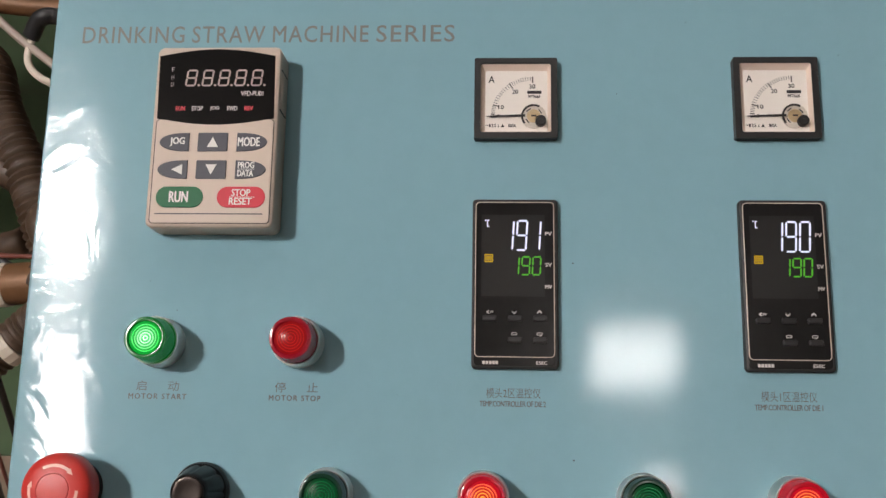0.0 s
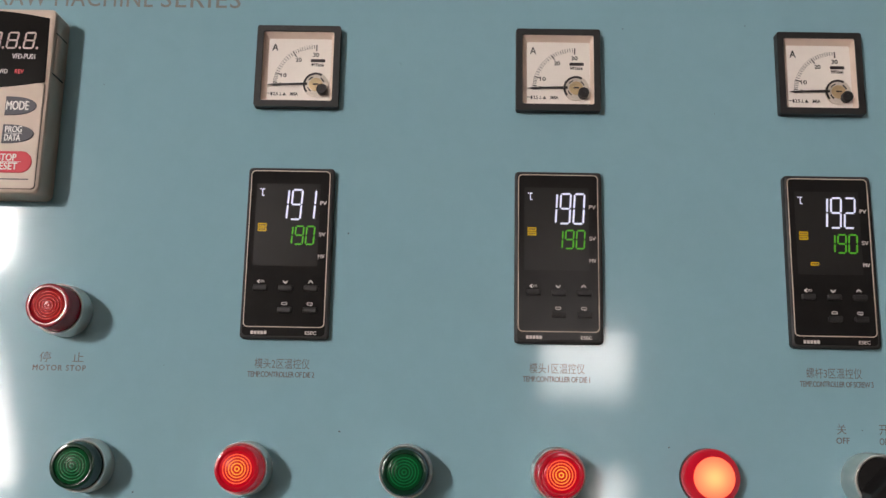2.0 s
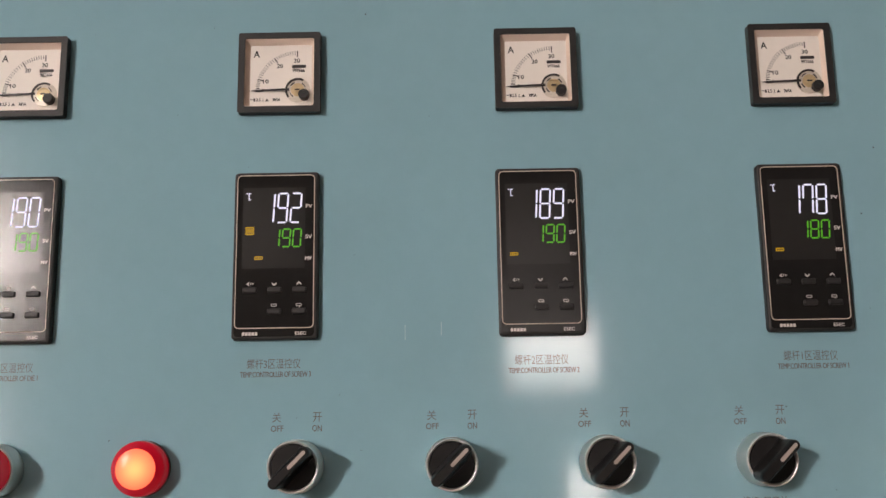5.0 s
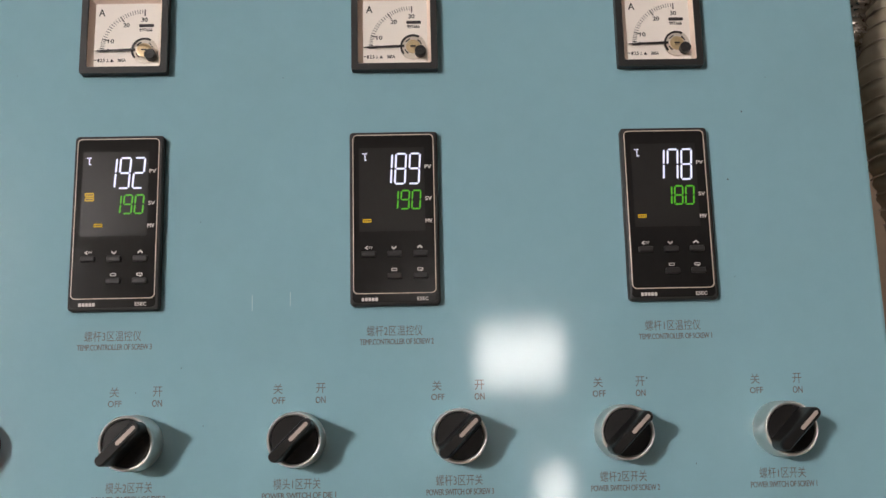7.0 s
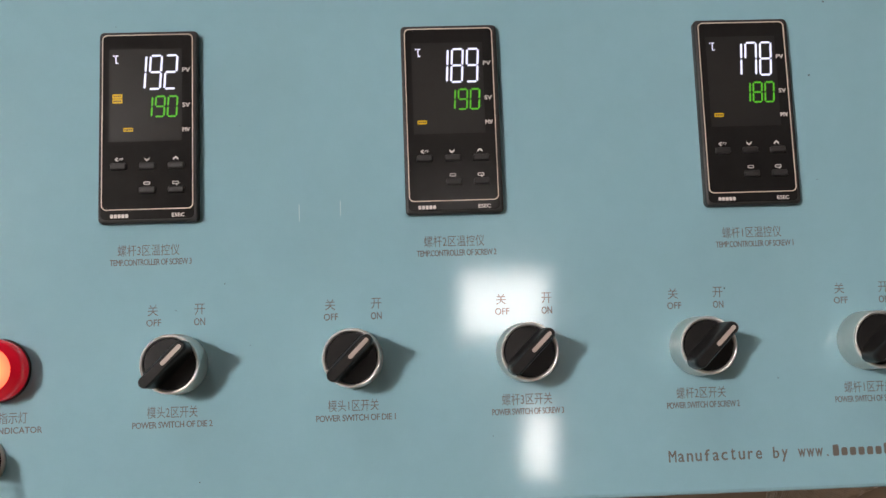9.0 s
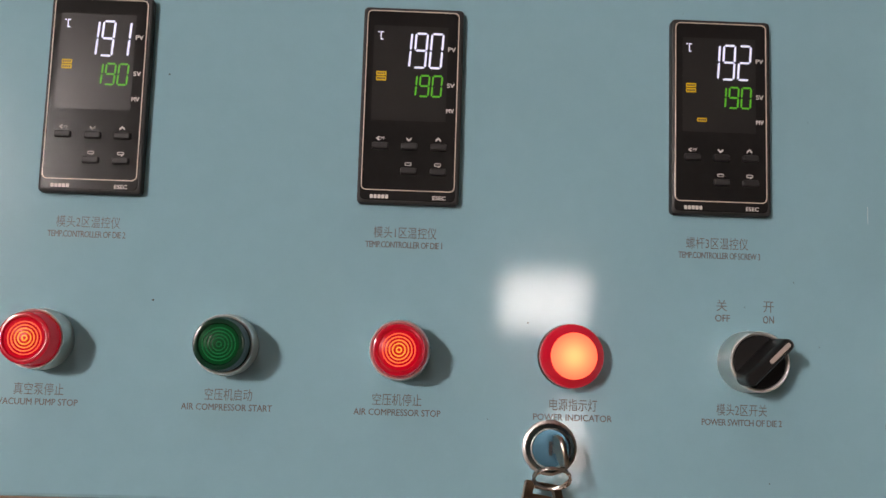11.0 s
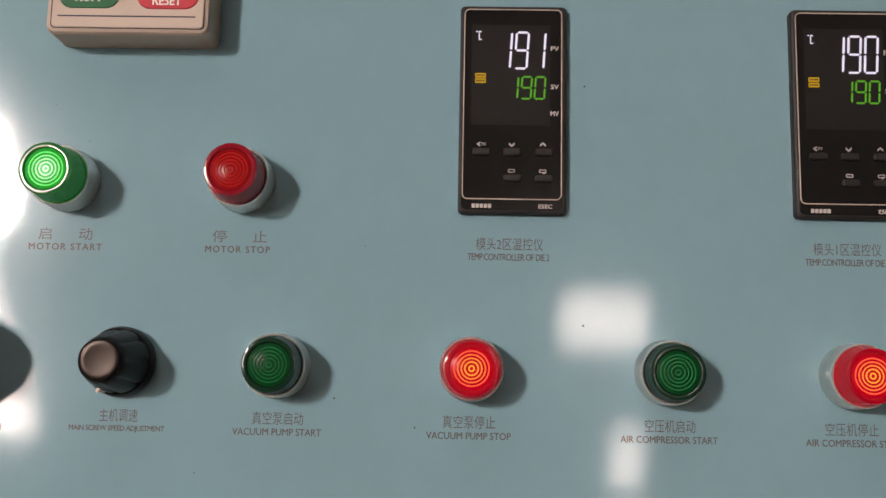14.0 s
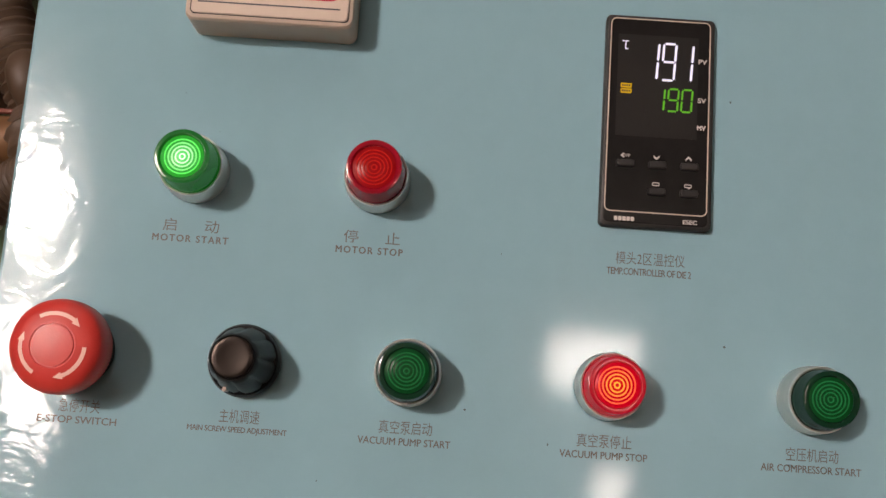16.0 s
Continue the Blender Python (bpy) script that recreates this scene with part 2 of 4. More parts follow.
DIM_DIFFUSER = glowing("dim_lamp_diffuser", (0.8, 0.8, 0.8, 1), (1.0, 0.95, 0.91, 1), LAMP * 1.5, 0.5)
FLOOR_GREEN = material("green_floor_paint", rgb(92, 112, 84), 0.4, vary=0.15, grain=14, bump=0.1, bump_scale=120, stain=0.5, stain_scale=3,
                       stain_colour=rgb(96, 92, 76))
FLOOR_GREY = material("dusty_concrete", rgb(150, 130, 112), 0.7, vary=0.15, grain=20, bump=0.2, bump_scale=150, stain=0.4, stain_scale=2.5,
                      stain_colour=rgb(108, 92, 80))
WALL = material("hall_wall_paint", rgb(128, 122, 114), 0.8, vary=0.1, grain=8)
CEILING = material("hall_ceiling_paint", rgb(214, 210, 202), 0.8, vary=0.06, grain=8)
HOSE_BROWN = material("brown_dusty_rubber", rgb(76, 59, 46), 0.5, vary=0.2, grain=60, bump=0.2, bump_scale=300)
HOSE_CLEAR = material("dirty_clear_hose", rgb(178, 166, 148), 0.16, vary=0.35, grain=40, stain=0.5, stain_scale=25, stain_colour=rgb(112, 100, 80))
HOPPER = material("grey_brown_sheet", rgb(84, 74, 62), 0.6, vary=0.2, grain=25, bump=0.1, bump_scale=80)
CABLE_WHITE = material("white_cable", rgb(222, 208, 192), 0.45, vary=0.06)
CABLE_RED = material("red_cable", rgb(200, 60, 48), 0.4, vary=0.1)
CABLE_MAROON = material("dark_red_cable", rgb(120, 62, 50), 0.45, vary=0.1)
CABLE_DARK = material("black_cable", (0.02, 0.02, 0.022, 1), 0.4, vary=0.2)
RUST = material("orange_brown_metal", rgb(118, 84, 56), 0.5, 0.3, vary=0.25, grain=60, bump=0.2)
PALE_SHEET = material("pale_painted_sheet", rgb(178, 164, 150), 0.5, vary=0.08, grain=30)


# ---- shapes ----
TURNED = set()


def part(name, bm, mat, parent, label="", smooth=None, at=None):
    """One mesh object under a thing or a part."""
    if smooth is None:
        smooth = 42 if id(bm) in TURNED else 18
    TURNED.discard(id(bm))
    me = bpy.data.meshes.new(name)
    bmesh.ops.recalc_face_normals(bm, faces=bm.faces)
    bm.to_mesh(me)
    bm.free()
    me.materials.append(mat)
    if smooth:
        me.shade_smooth()
        me.set_sharp_from_angle(angle=radians(smooth))
        for p in me.polygons:
            if len(p.vertices) > 4:
                p.use_smooth = False
    ob = new(name, me)
    ob.parent = parent
    if at is not None:
        ob.matrix_basis = at
    return tagged(ob, label)


def thing(name, m, label, category, group="", kind=""):
    ob = new(name)
    ob.empty_display_size = 0.02
    ob.matrix_basis = m
    return tagged(ob, label, category, group, kind)


def on_panel(x, z, h=0.0, turn=0.0):
    """A pose on the panel's face, h out of it, turned about its normal."""
    return P @ pose(x, -h, z, 0, -turn, 0)


def prism(outline, h0, h1, bevel=0.0, hollow=None, bm=None):
    """A plate over an outline of (u, v) from h0 to h1 out of the panel, with a bevelled front edge."""
    bm = bm or bmesh.new()
    n = len(outline)
    cu, cv = sum(p[0] for p in outline) / n, sum(p[1] for p in outline) / n
    half = max(max(abs(p[0] - cu) for p in outline), 1e-6), max(max(abs(p[1] - cv) for p in outline), 1e-6)
    rings = []
    steps = [(h0, 0)] + ([(h1 - bevel, 0), (h1 - bevel * 0.3, bevel * 0.3), (h1, bevel)] if bevel else [(h1, 0)])
    for h, inset in steps:
        fu, fv = 1 - inset / half[0], 1 - inset / half[1]
        rings.append([bm.verts.new((cu + (u - cu) * fu, -h, cv + (v - cv) * fv)) for u, v in outline])
    for a, b in zip(rings, rings[1:]):
        for i in range(n):
            bm.faces.new((a[i], a[(i + 1) % n], b[(i + 1) % n], b[i]))
    bm.faces.new(rings[-1])
    bm.faces.new(rings[0][::-1])
    return bm


def rounded(u0, v0, u1, v1, r, seg=6):
    """The outline of a rectangle with rounded corners."""
    pts = []
    for cu, cv, a0 in ((u1 - r, v1 - r, 0), (u0 + r, v1 - r, 90), (u0 + r, v0 + r, 180), (u1 - r, v0 + r, 270)):
        for i in range(seg + 1):
            a = radians(a0 + 90 * i / seg)
            pts.append((cu + r * math.cos(a), cv + r * math.sin(a)))
    return pts


def band(outer, inner, h0, h1):
    """A frame between two outlines of as many points."""
    bm = bmesh.new()
    n = len(outer)
    loops = [[bm.verts.new((u, -h, v)) for u, v in o] for o, h in ((outer, h0), (outer, h1), (inner, h1), (inner, h0))]
    for a, b in zip(loops, loops[1:] + loops[:1]):
        for i in range(n):
            bm.faces.new((a[i], a[(i + 1) % n], b[(i + 1) % n], b[i]))
    return bm


def lathe(profile, seg=48, wobble=None):
    """A turned shape about the panel's normal from (radius, height) pairs; wobble(angle index, height) scales the radius."""
    bm = bmesh.new()
    rings = []
    for r, h in profile:
        if r < 1e-6:
            rings.append([bm.verts.new((0, -h, 0))])
        else:
            ring = []
            for i in range(seg):
                a = 2 * math.pi * i / seg
                k = r * (wobble(i, h) if wobble else 1)
                ring.append(bm.verts.new((k * math.cos(a), -h, k * math.sin(a))))
            rings.append(ring)
    for a, b in zip(rings, rings[1:]):
        for i in range(seg):
            j = (i + 1) % seg
            if len(a) == 1 and len(b) > 1:
                bm.faces.new((a[0], b[i], b[j]))
            elif len(b) == 1 and len(a) > 1:
                bm.faces.new((a[i], a[j], b[0]))
            elif len(a) > 1:
                bm.faces.new((a[i], a[j], b[j], b[i]))
    TURNED.add(id(bm))
    return bm


def writing(body, u0, u1, v0, v1, h, spacing=1.0, weight=0.0, bold=0.0):
    """Flat lettering that fills the box u0..u1, v0..v1 at height h."""
    cu = bpy.data.curves.new("lettering", "FONT")
    cu.body, cu.space_character, cu.offset, cu.resolution_u = body, spacing, weight, 3
    ob = new("lettering", cu)
    me = bpy.data.meshes.new_from_object(ob.evaluated_get(bpy.context.evaluated_depsgraph_get()))
    bpy.data.objects.remove(ob)
    bpy.data.curves.remove(cu)
    bm = bmesh.new()
    bm.from_mesh(me)
    bpy.data.meshes.remove(me)
    xs, ys = [v.co.x for v in bm.verts], [v.co.y for v in bm.verts]
    x0, x1, y0, y1 = min(xs), max(xs), min(ys), max(ys)
    for v in bm.verts:
        v.co = (u0 + (v.co.x - x0) / (x1 - x0) * (u1 - u0), -h, v0 + (v.co.y - y0) / (y1 - y0) * (v1 - v0))
    if bold:
        copies = []
        for n, (du, dv) in enumerate(((bold, 0), (-bold, 0), (0, bold * 0.7), (0, -bold * 0.7))):
            c = bm.copy()
            bmesh.ops.translate(c, verts=c.verts, vec=(du, -0.000008 * (n + 1), dv))
            copies.append(c)
        bm = joined(bm, *copies)
    return bm


def joined(*bms):
    out = bmesh.new()
    for b in bms:
        me = bpy.data.meshes.new("piece")
        b.to_mesh(me)
        b.free()
        out.from_mesh(me)
        bpy.data.meshes.remove(me)
    return out


SEGMENTS = {"0": "abcdef", "1": "bc", "2": "abged", "3": "abgcd", "4": "fgbc", "5": "afgcd", "6": "afgedc", "7": "fabc", "8": "abcdefg", "9": "abcdfg"}


def digit(ch, u, v, w, hgt, t, lean, h0, h1, gap=0.0):
    """A seven-segment figure with its lower left corner at u, v."""
    bm = bmesh.new()
    m = hgt / 2
    g = gap + t * 0.12

    def put(pts):
        prism([(u + a + (b - m) * lean, v + b) for a, b in pts], h0, h1, bm=bm)

    k = t * 0.5
    for s in SEGMENTS[ch]:
        if s in "adg":
            y = {"a": hgt - k, "d": k, "g": m}[s]
            up, dn = (k, k)
            put([(k + g, y), (2 * k + g, y - dn), (w - 2 * k - g, y - dn), (w - k - g, y), (w - 2 * k - g, y + up), (2 * k + g, y + up)])
        else:
            x = w - k if s in "bc" else k
            lo, hi = (m, hgt - k) if s in "bf" else (k, m)
            put([(x, lo + g), (x + k, lo + k + g), (x + k, hi - k - g), (x, hi - g), (x - k, hi - k - g), (x - k, lo + k + g)])
    return bm


def centreline(points, steps=12):
    """A smooth line (Catmull-Rom) through points."""
    pts = [Vector(p) for p in points]
    ext = [2 * pts[0] - pts[1]] + pts + [2 * pts[-1] - pts[-2]]
    line = []
    for i in range(len(pts) - 1):
        p0, p1, p2, p3 = ext[i:i + 4]
        for k in range(steps):
            t = k / steps
            line.append(0.5 * (2 * p1 + (p2 - p0) * t + (2 * p0 - 5 * p1 + 4 * p2 - p3) * t * t + (3 * p1 - p0 - 3 * p2 + p3) * t ** 3))
    return line + [pts[-1]]


def spiral(points, radius, pitch):
    """Points of a helix wound round the line through points."""
    line, out, run, side = centreline(points, 40), [], 0.0, None
    for a, b in zip(line, line[1:]):
        way = (b - a).normalized()
        side = way.orthogonal() if side is None else side - way * side.dot(way)
        side.normalize()
        up = way.cross(side)
        n = max(1, math.ceil((b - a).length / (pitch / 12)))
        for k in range(n):
            ang = 2 * math.pi * (run + (b - a).length * k / n) / pitch
            out.append(a.lerp(b, k / n) + (side * math.cos(ang) + up * math.sin(ang)) * radius)
        run += (b - a).length
    return out


def tube(points, radius, seg=12, rib=0.0, pitch=0.01, steps=12):
    """A hose through points (Catmull-Rom), with ribs of a given depth and pitch."""
    line = centreline(points, steps)
    if rib:
        dense, acc = [line[0]], 0.0
        for a, b in zip(line, line[1:]):
            n = max(1, round((b - a).length / (pitch / 4)))
            dense += [a.lerp(b, (k + 1) / n) for k in range(n)]
        line = dense
    bm = bmesh.new()
    rings, side = [], None
    run = 0.0
    for i, p in enumerate(line):
        way = (line[min(i + 1, len(line) - 1)] - line[max(i - 1, 0)]).normalized()
        side = way.orthogonal() if side is None else (side - way * side.dot(way))
        side.normalize()
        up = way.cross(side)
        run += (p - line[i - 1]).length if i else 0
        r = radius + rib * math.sin(2 * math.pi * run / pitch)
        rings.append([bm.verts.new(p + (side * math.cos(a) + up * math.sin(a)) * r) for a in (2 * math.pi * k / seg for k in range(seg))])
    for a, b in zip(rings, rings[1:]):
        for k in range(seg):
            bm.faces.new((a[k], a[(k + 1) % seg], b[(k + 1) % seg], b[k]))
    bm.faces.new(rings[0][::-1])
    bm.faces.new(rings[-1])
    return bm


def box(x0, y0, z0, x1, y1, z1):
    bm = bmesh.new()
    bmesh.ops.create_cube(bm, size=1)
    for v in bm.verts:
        v.co = ((x0 + x1) / 2 + v.co.x * (x1 - x0), (y0 + y1) / 2 + v.co.y * (y1 - y0), (z0 + z1) / 2 + v.co.z * (z1 - z0))
    return bm


# ---- the hall ----
def setting(name, bm, mat, label):
    ob = part(name, bm, mat, None, label, 0)
    return tagged(ob, kind="structure")


HALL = 5.33
setting("floor", box(-12, -14, -0.1, 12, 10, 0), FLOOR_GREY, "dusty brown-grey concrete hall floor")
setting("floor_paint", box(-12, 0.9, 0, -0.45, 10, 0.004), FLOOR_GREEN, "worn green painted floor area")
setting("floor_paint", box(1.75, 3.0, 0, 12, 10, 0.004), FLOOR_GREEN, "worn green painted floor area")
setting("wall_north", box(-12, 10, 0, 12, 10.2, HALL), WALL, "plain grey-brown hall wall")
setting("wall_south", box(-12, -14.2, 0, 12, -14, HALL), WALL, "plain grey-brown hall wall")
setting("wall_west", box(-12.2, -14.2, 0, -12, 10.2, HALL), WALL, "plain grey-brown hall wall")
setting("wall_east", box(12, -14.2, 0, 12.2, 10.2, HALL), WALL, "plain grey-brown hall wall")
setting("ceiling", box(-12.2, -14.2, HALL, 12.2, 10.2, HALL + 0.2), CEILING, "plain pale hall ceiling")


def ceiling_light(x, y, w, l, mat=None, label="bright white rectangular ceiling light"):
    t = thing("ceiling_light", pose(x, y, HALL), label, "ceiling light", "ceiling lights of the hall")
    part("housing", box(-w / 2 - 0.03, -l / 2 - 0.03, -0.06, w / 2 + 0.03, l / 2 + 0.03, 0), PALE_SHEET, t)
    part("diffuser", box(-w / 2, -l / 2, -0.072, w / 2, l / 2, -0.06), mat or FILL_DIFFUSER, t, "glowing white diffuser", 0)


ceiling_light(0.855, -3.56, 0.50, 0.30, BRIGHT_DIFFUSER)
ceiling_light(1.08, -4.40, 0.19, 0.40, BRIGHT_DIFFUSER)
ceiling_light(-2.80, -2.83, 0.52, 0.42, FLOOD, "very bright square ceiling floodlight")
ceiling_light(-3.00, -3.88, 0.56, 0.86, DIM_DIFFUSER, "long white rectangular ceiling light")
# added overhead fill lamp with no seen source; lifts the ambient light
ceiling_light(-0.5, 0.8, 0.6, 0.4)


# ---- the console ----
LEFT, RIGHT, BOTTOM, TOP = -0.258, 0.740, -0.141, 0.31
console = thing("control_console", P, "light blue painted steel control console leaning back on a pedestal", "control panel")
part("front_plate", prism(rounded(LEFT, BOTTOM, RIGHT, TOP, 0.003, 4), -0.012, 0.0, 0.002), PAINT, console, "light blue enamelled steel front plate with glossy orange-peel paint")
part("housing", prism(rounded(LEFT + 0.004, BOTTOM + 0.004, RIGHT - 0.004, TOP - 0.004, 0.003, 3), -0.16, -0.0121), PAINT, console)
ped = box(-0.05, 0.20, 0.0, 0.53, 0.42, 0.90)
pedestal = part("pedestal", ped, PAINT, console, "", 0)
pedestal.matrix_parent_inverse = P.inverted()


def legend(bm, mat=PRINT, label=""):
    return part("printed_legend", bm, mat, console, label, 0)


INK = 0.00012
for word, u0, u1 in (("DRINKING", -0.2395, -0.1765), ("STRAW", -0.1715, -0.1270), ("MACHINE", -0.1220, -0.0640), ("SERIES", -0.0590, -0.0120)):
    legend(writing(word, u0, u1, 0.195, 0.2058, INK, 1.12, 0, 0.00010), PRINT_TITLE, "large brown-grey printed title word")


def caption(en, zh, u0, u1, z0, c0, c1, spacing=1.0, zspace=1.0, bold=0.00007):
    """A caption: English capitals with the Chinese words above."""
    legend(writing(en, u0, u1, z0, z0 + 0.0030, INK, spacing, 0, bold), PRINT, "small grey printed caption in capitals")
    legend(writing(zh, c0, c1, z0 + 0.0046, z0 + 0.0102, INK, zspace), PRINT, "small grey printed Chinese caption")


caption("MOTOR START", "启    动", -0.193, -0.160, -0.0190, -0.189, -0.1645, 1.25, 1.2, 0.00012)
caption("MOTOR STOP", "停    止", -0.113, -0.084, -0.0190, -0.110, -0.0855, 1.25, 1.2, 0.00012)
ROW = ((0.0, "模头2区温控仪", "DIE 2"), (0.15, "模头1区温控仪", "DIE 1"), (0.30, "螺杆3区温控仪", "SCREW 3"),
       (0.45, "螺杆2区温控仪", "SCREW 2"), (0.60, "螺杆1区温控仪", "SCREW 1"))
for x, zh, which in ROW:
    wide = 0.0365 if "DIE" in which else 0.0395
    caption("TEMP.CONTROLLER OF " + which, zh, x + 0.0048, x + 0.0048 + wide, -0.0205, x + 0.0085, x + 0.0385, 0.9)
for en, zh, u0, u1, c0, c1 in (("E-STOP SWITCH", "急停开关", -0.2325, -0.199, -0.224, -0.2065), ("MAIN SCREW SPEED ADJUSTMENT", "主机调速", -0.169, -0.127, -0.156, -0.139),
                               ("VACUUM PUMP START", "真空泵启动", -0.097, -0.058, -0.0885, -0.066), ("VACUUM PUMP STOP", "真空泵停止", -0.012, 0.0248, -0.005, 0.018),
                               ("AIR COMPRESSOR START", "空压机启动", 0.0725, 0.1145, 0.083, 0.105), ("AIR COMPRESSOR STOP", "空压机停止", 0.1525, 0.193, 0.161, 0.184),
                               ("POWER INDICATOR", "电源指示灯", 0.2365, 0.2735, 0.244, 0.2665), ("POWER SWITCH OF DIE 2", "模头2区开关", 0.316, 0.354, 0.323, 0.347),
                               ("POWER SWITCH OF DIE 1", "模头1区开关", 0.4037, 0.442, 0.4095, 0.434), ("POWER SWITCH OF SCREW 3", "螺杆3区开关", 0.489, 0.524, 0.494, 0.5185),
                               ("POWER SWITCH OF SCREW 2", "螺杆2区开关", 0.575, 0.611, 0.580, 0.6045), ("POWER SWITCH OF SCREW 1", "螺杆1区开关", 0.659, 0.694, 0.664, 0.6885)):
    caption(en, zh, u0, u1, -0.0993, c0, c1, 0.92 if len(en) > 20 else 1.0)
SWITCHES = (0.3365, 0.4223, 0.5064, 0.5922, 0.6765)
for x in SWITCHES:
    for word, u0, u1, v0, v1 in (("OFF", -0.0140, -0.0070, -0.0505, -0.0472), ("ON", 0.0090, 0.0142, -0.0507, -0.0472), ("关", -0.0134, -0.0083, -0.0455, -0.0402), ("开", 0.0092, 0.0142, -0.0455, -0.0402)):
        legend(writing(word, x + u0, x + u1, v0, v1, INK, 1, 0, 0.00007 if word in "OFF ON" else 0), PRINT, "small grey printed switch position")
PITCH = 0.00427
for i, ch in enumerate("Manufacture by www." + " " * 12 + ".com"):
    if ch == " ":
        continue
    u, tall = 0.5742 + i * PITCH, ch in "Mfbt"
    w = {"M": 0.0036, "w": 0.0036, "m": 0.0036, "f": 0.0024, "t": 0.0022, "r": 0.0022, ".": 0.0008}.get(ch, 0.0029)
    u += (0.0036 - w) / 2
    legend(writing(ch, u, u + w, -0.1268 if ch == "y" else -0.1250, -0.1242 if ch == "." else -0.1196 if tall else -0.1210, INK, 1, 0, 0.00012), PRINT, "grey printed letter of the maker's line")
for i in range(12):
    u = 0.5744 + (19 + i) * PITCH
    legend(prism(rounded(u, -0.1250, u + 0.0030, -0.1196 if i in (0, 6) else -0.1211, 0.0007, 2), 0.0, INK), PRINT, "grey printed bar of the maker's line")

for n, (x, z, l) in enumerate(((0.3972, 0.0032, 0.0085), (0.4176, 0.0050, 0.0075))):
    part("scratch", prism(rounded(x - 0.00018, z - l / 2, x + 0.00018, z + l / 2, 0.00015, 2), 0.0, 0.00008), SCRATCH, console, "" if n else "short pale scratch in the paint", 0)
specks = bmesh.new()
rnd = random.Random(4)
for n in range(46):
    x, z, r = rnd.uniform(LEFT + 0.01, RIGHT - 0.01), rnd.uniform(BOTTOM + 0.01, 0.22), rnd.choice((0.00022, 0.0003, 0.0003, 0.0005))
    prism([(x + r * rnd.uniform(0.6, 1.3) * math.cos(a), z + r * rnd.uniform(0.6, 1.3) * math.sin(a)) for a in (0, 1.05, 2.1, 3.14, 4.2, 5.2)], 0.0, 0.0001, bm=specks)
tagged(part("dust_specks", specks, SPECK, console, "scattered dark specks on the paint", 0), kind="stuff")


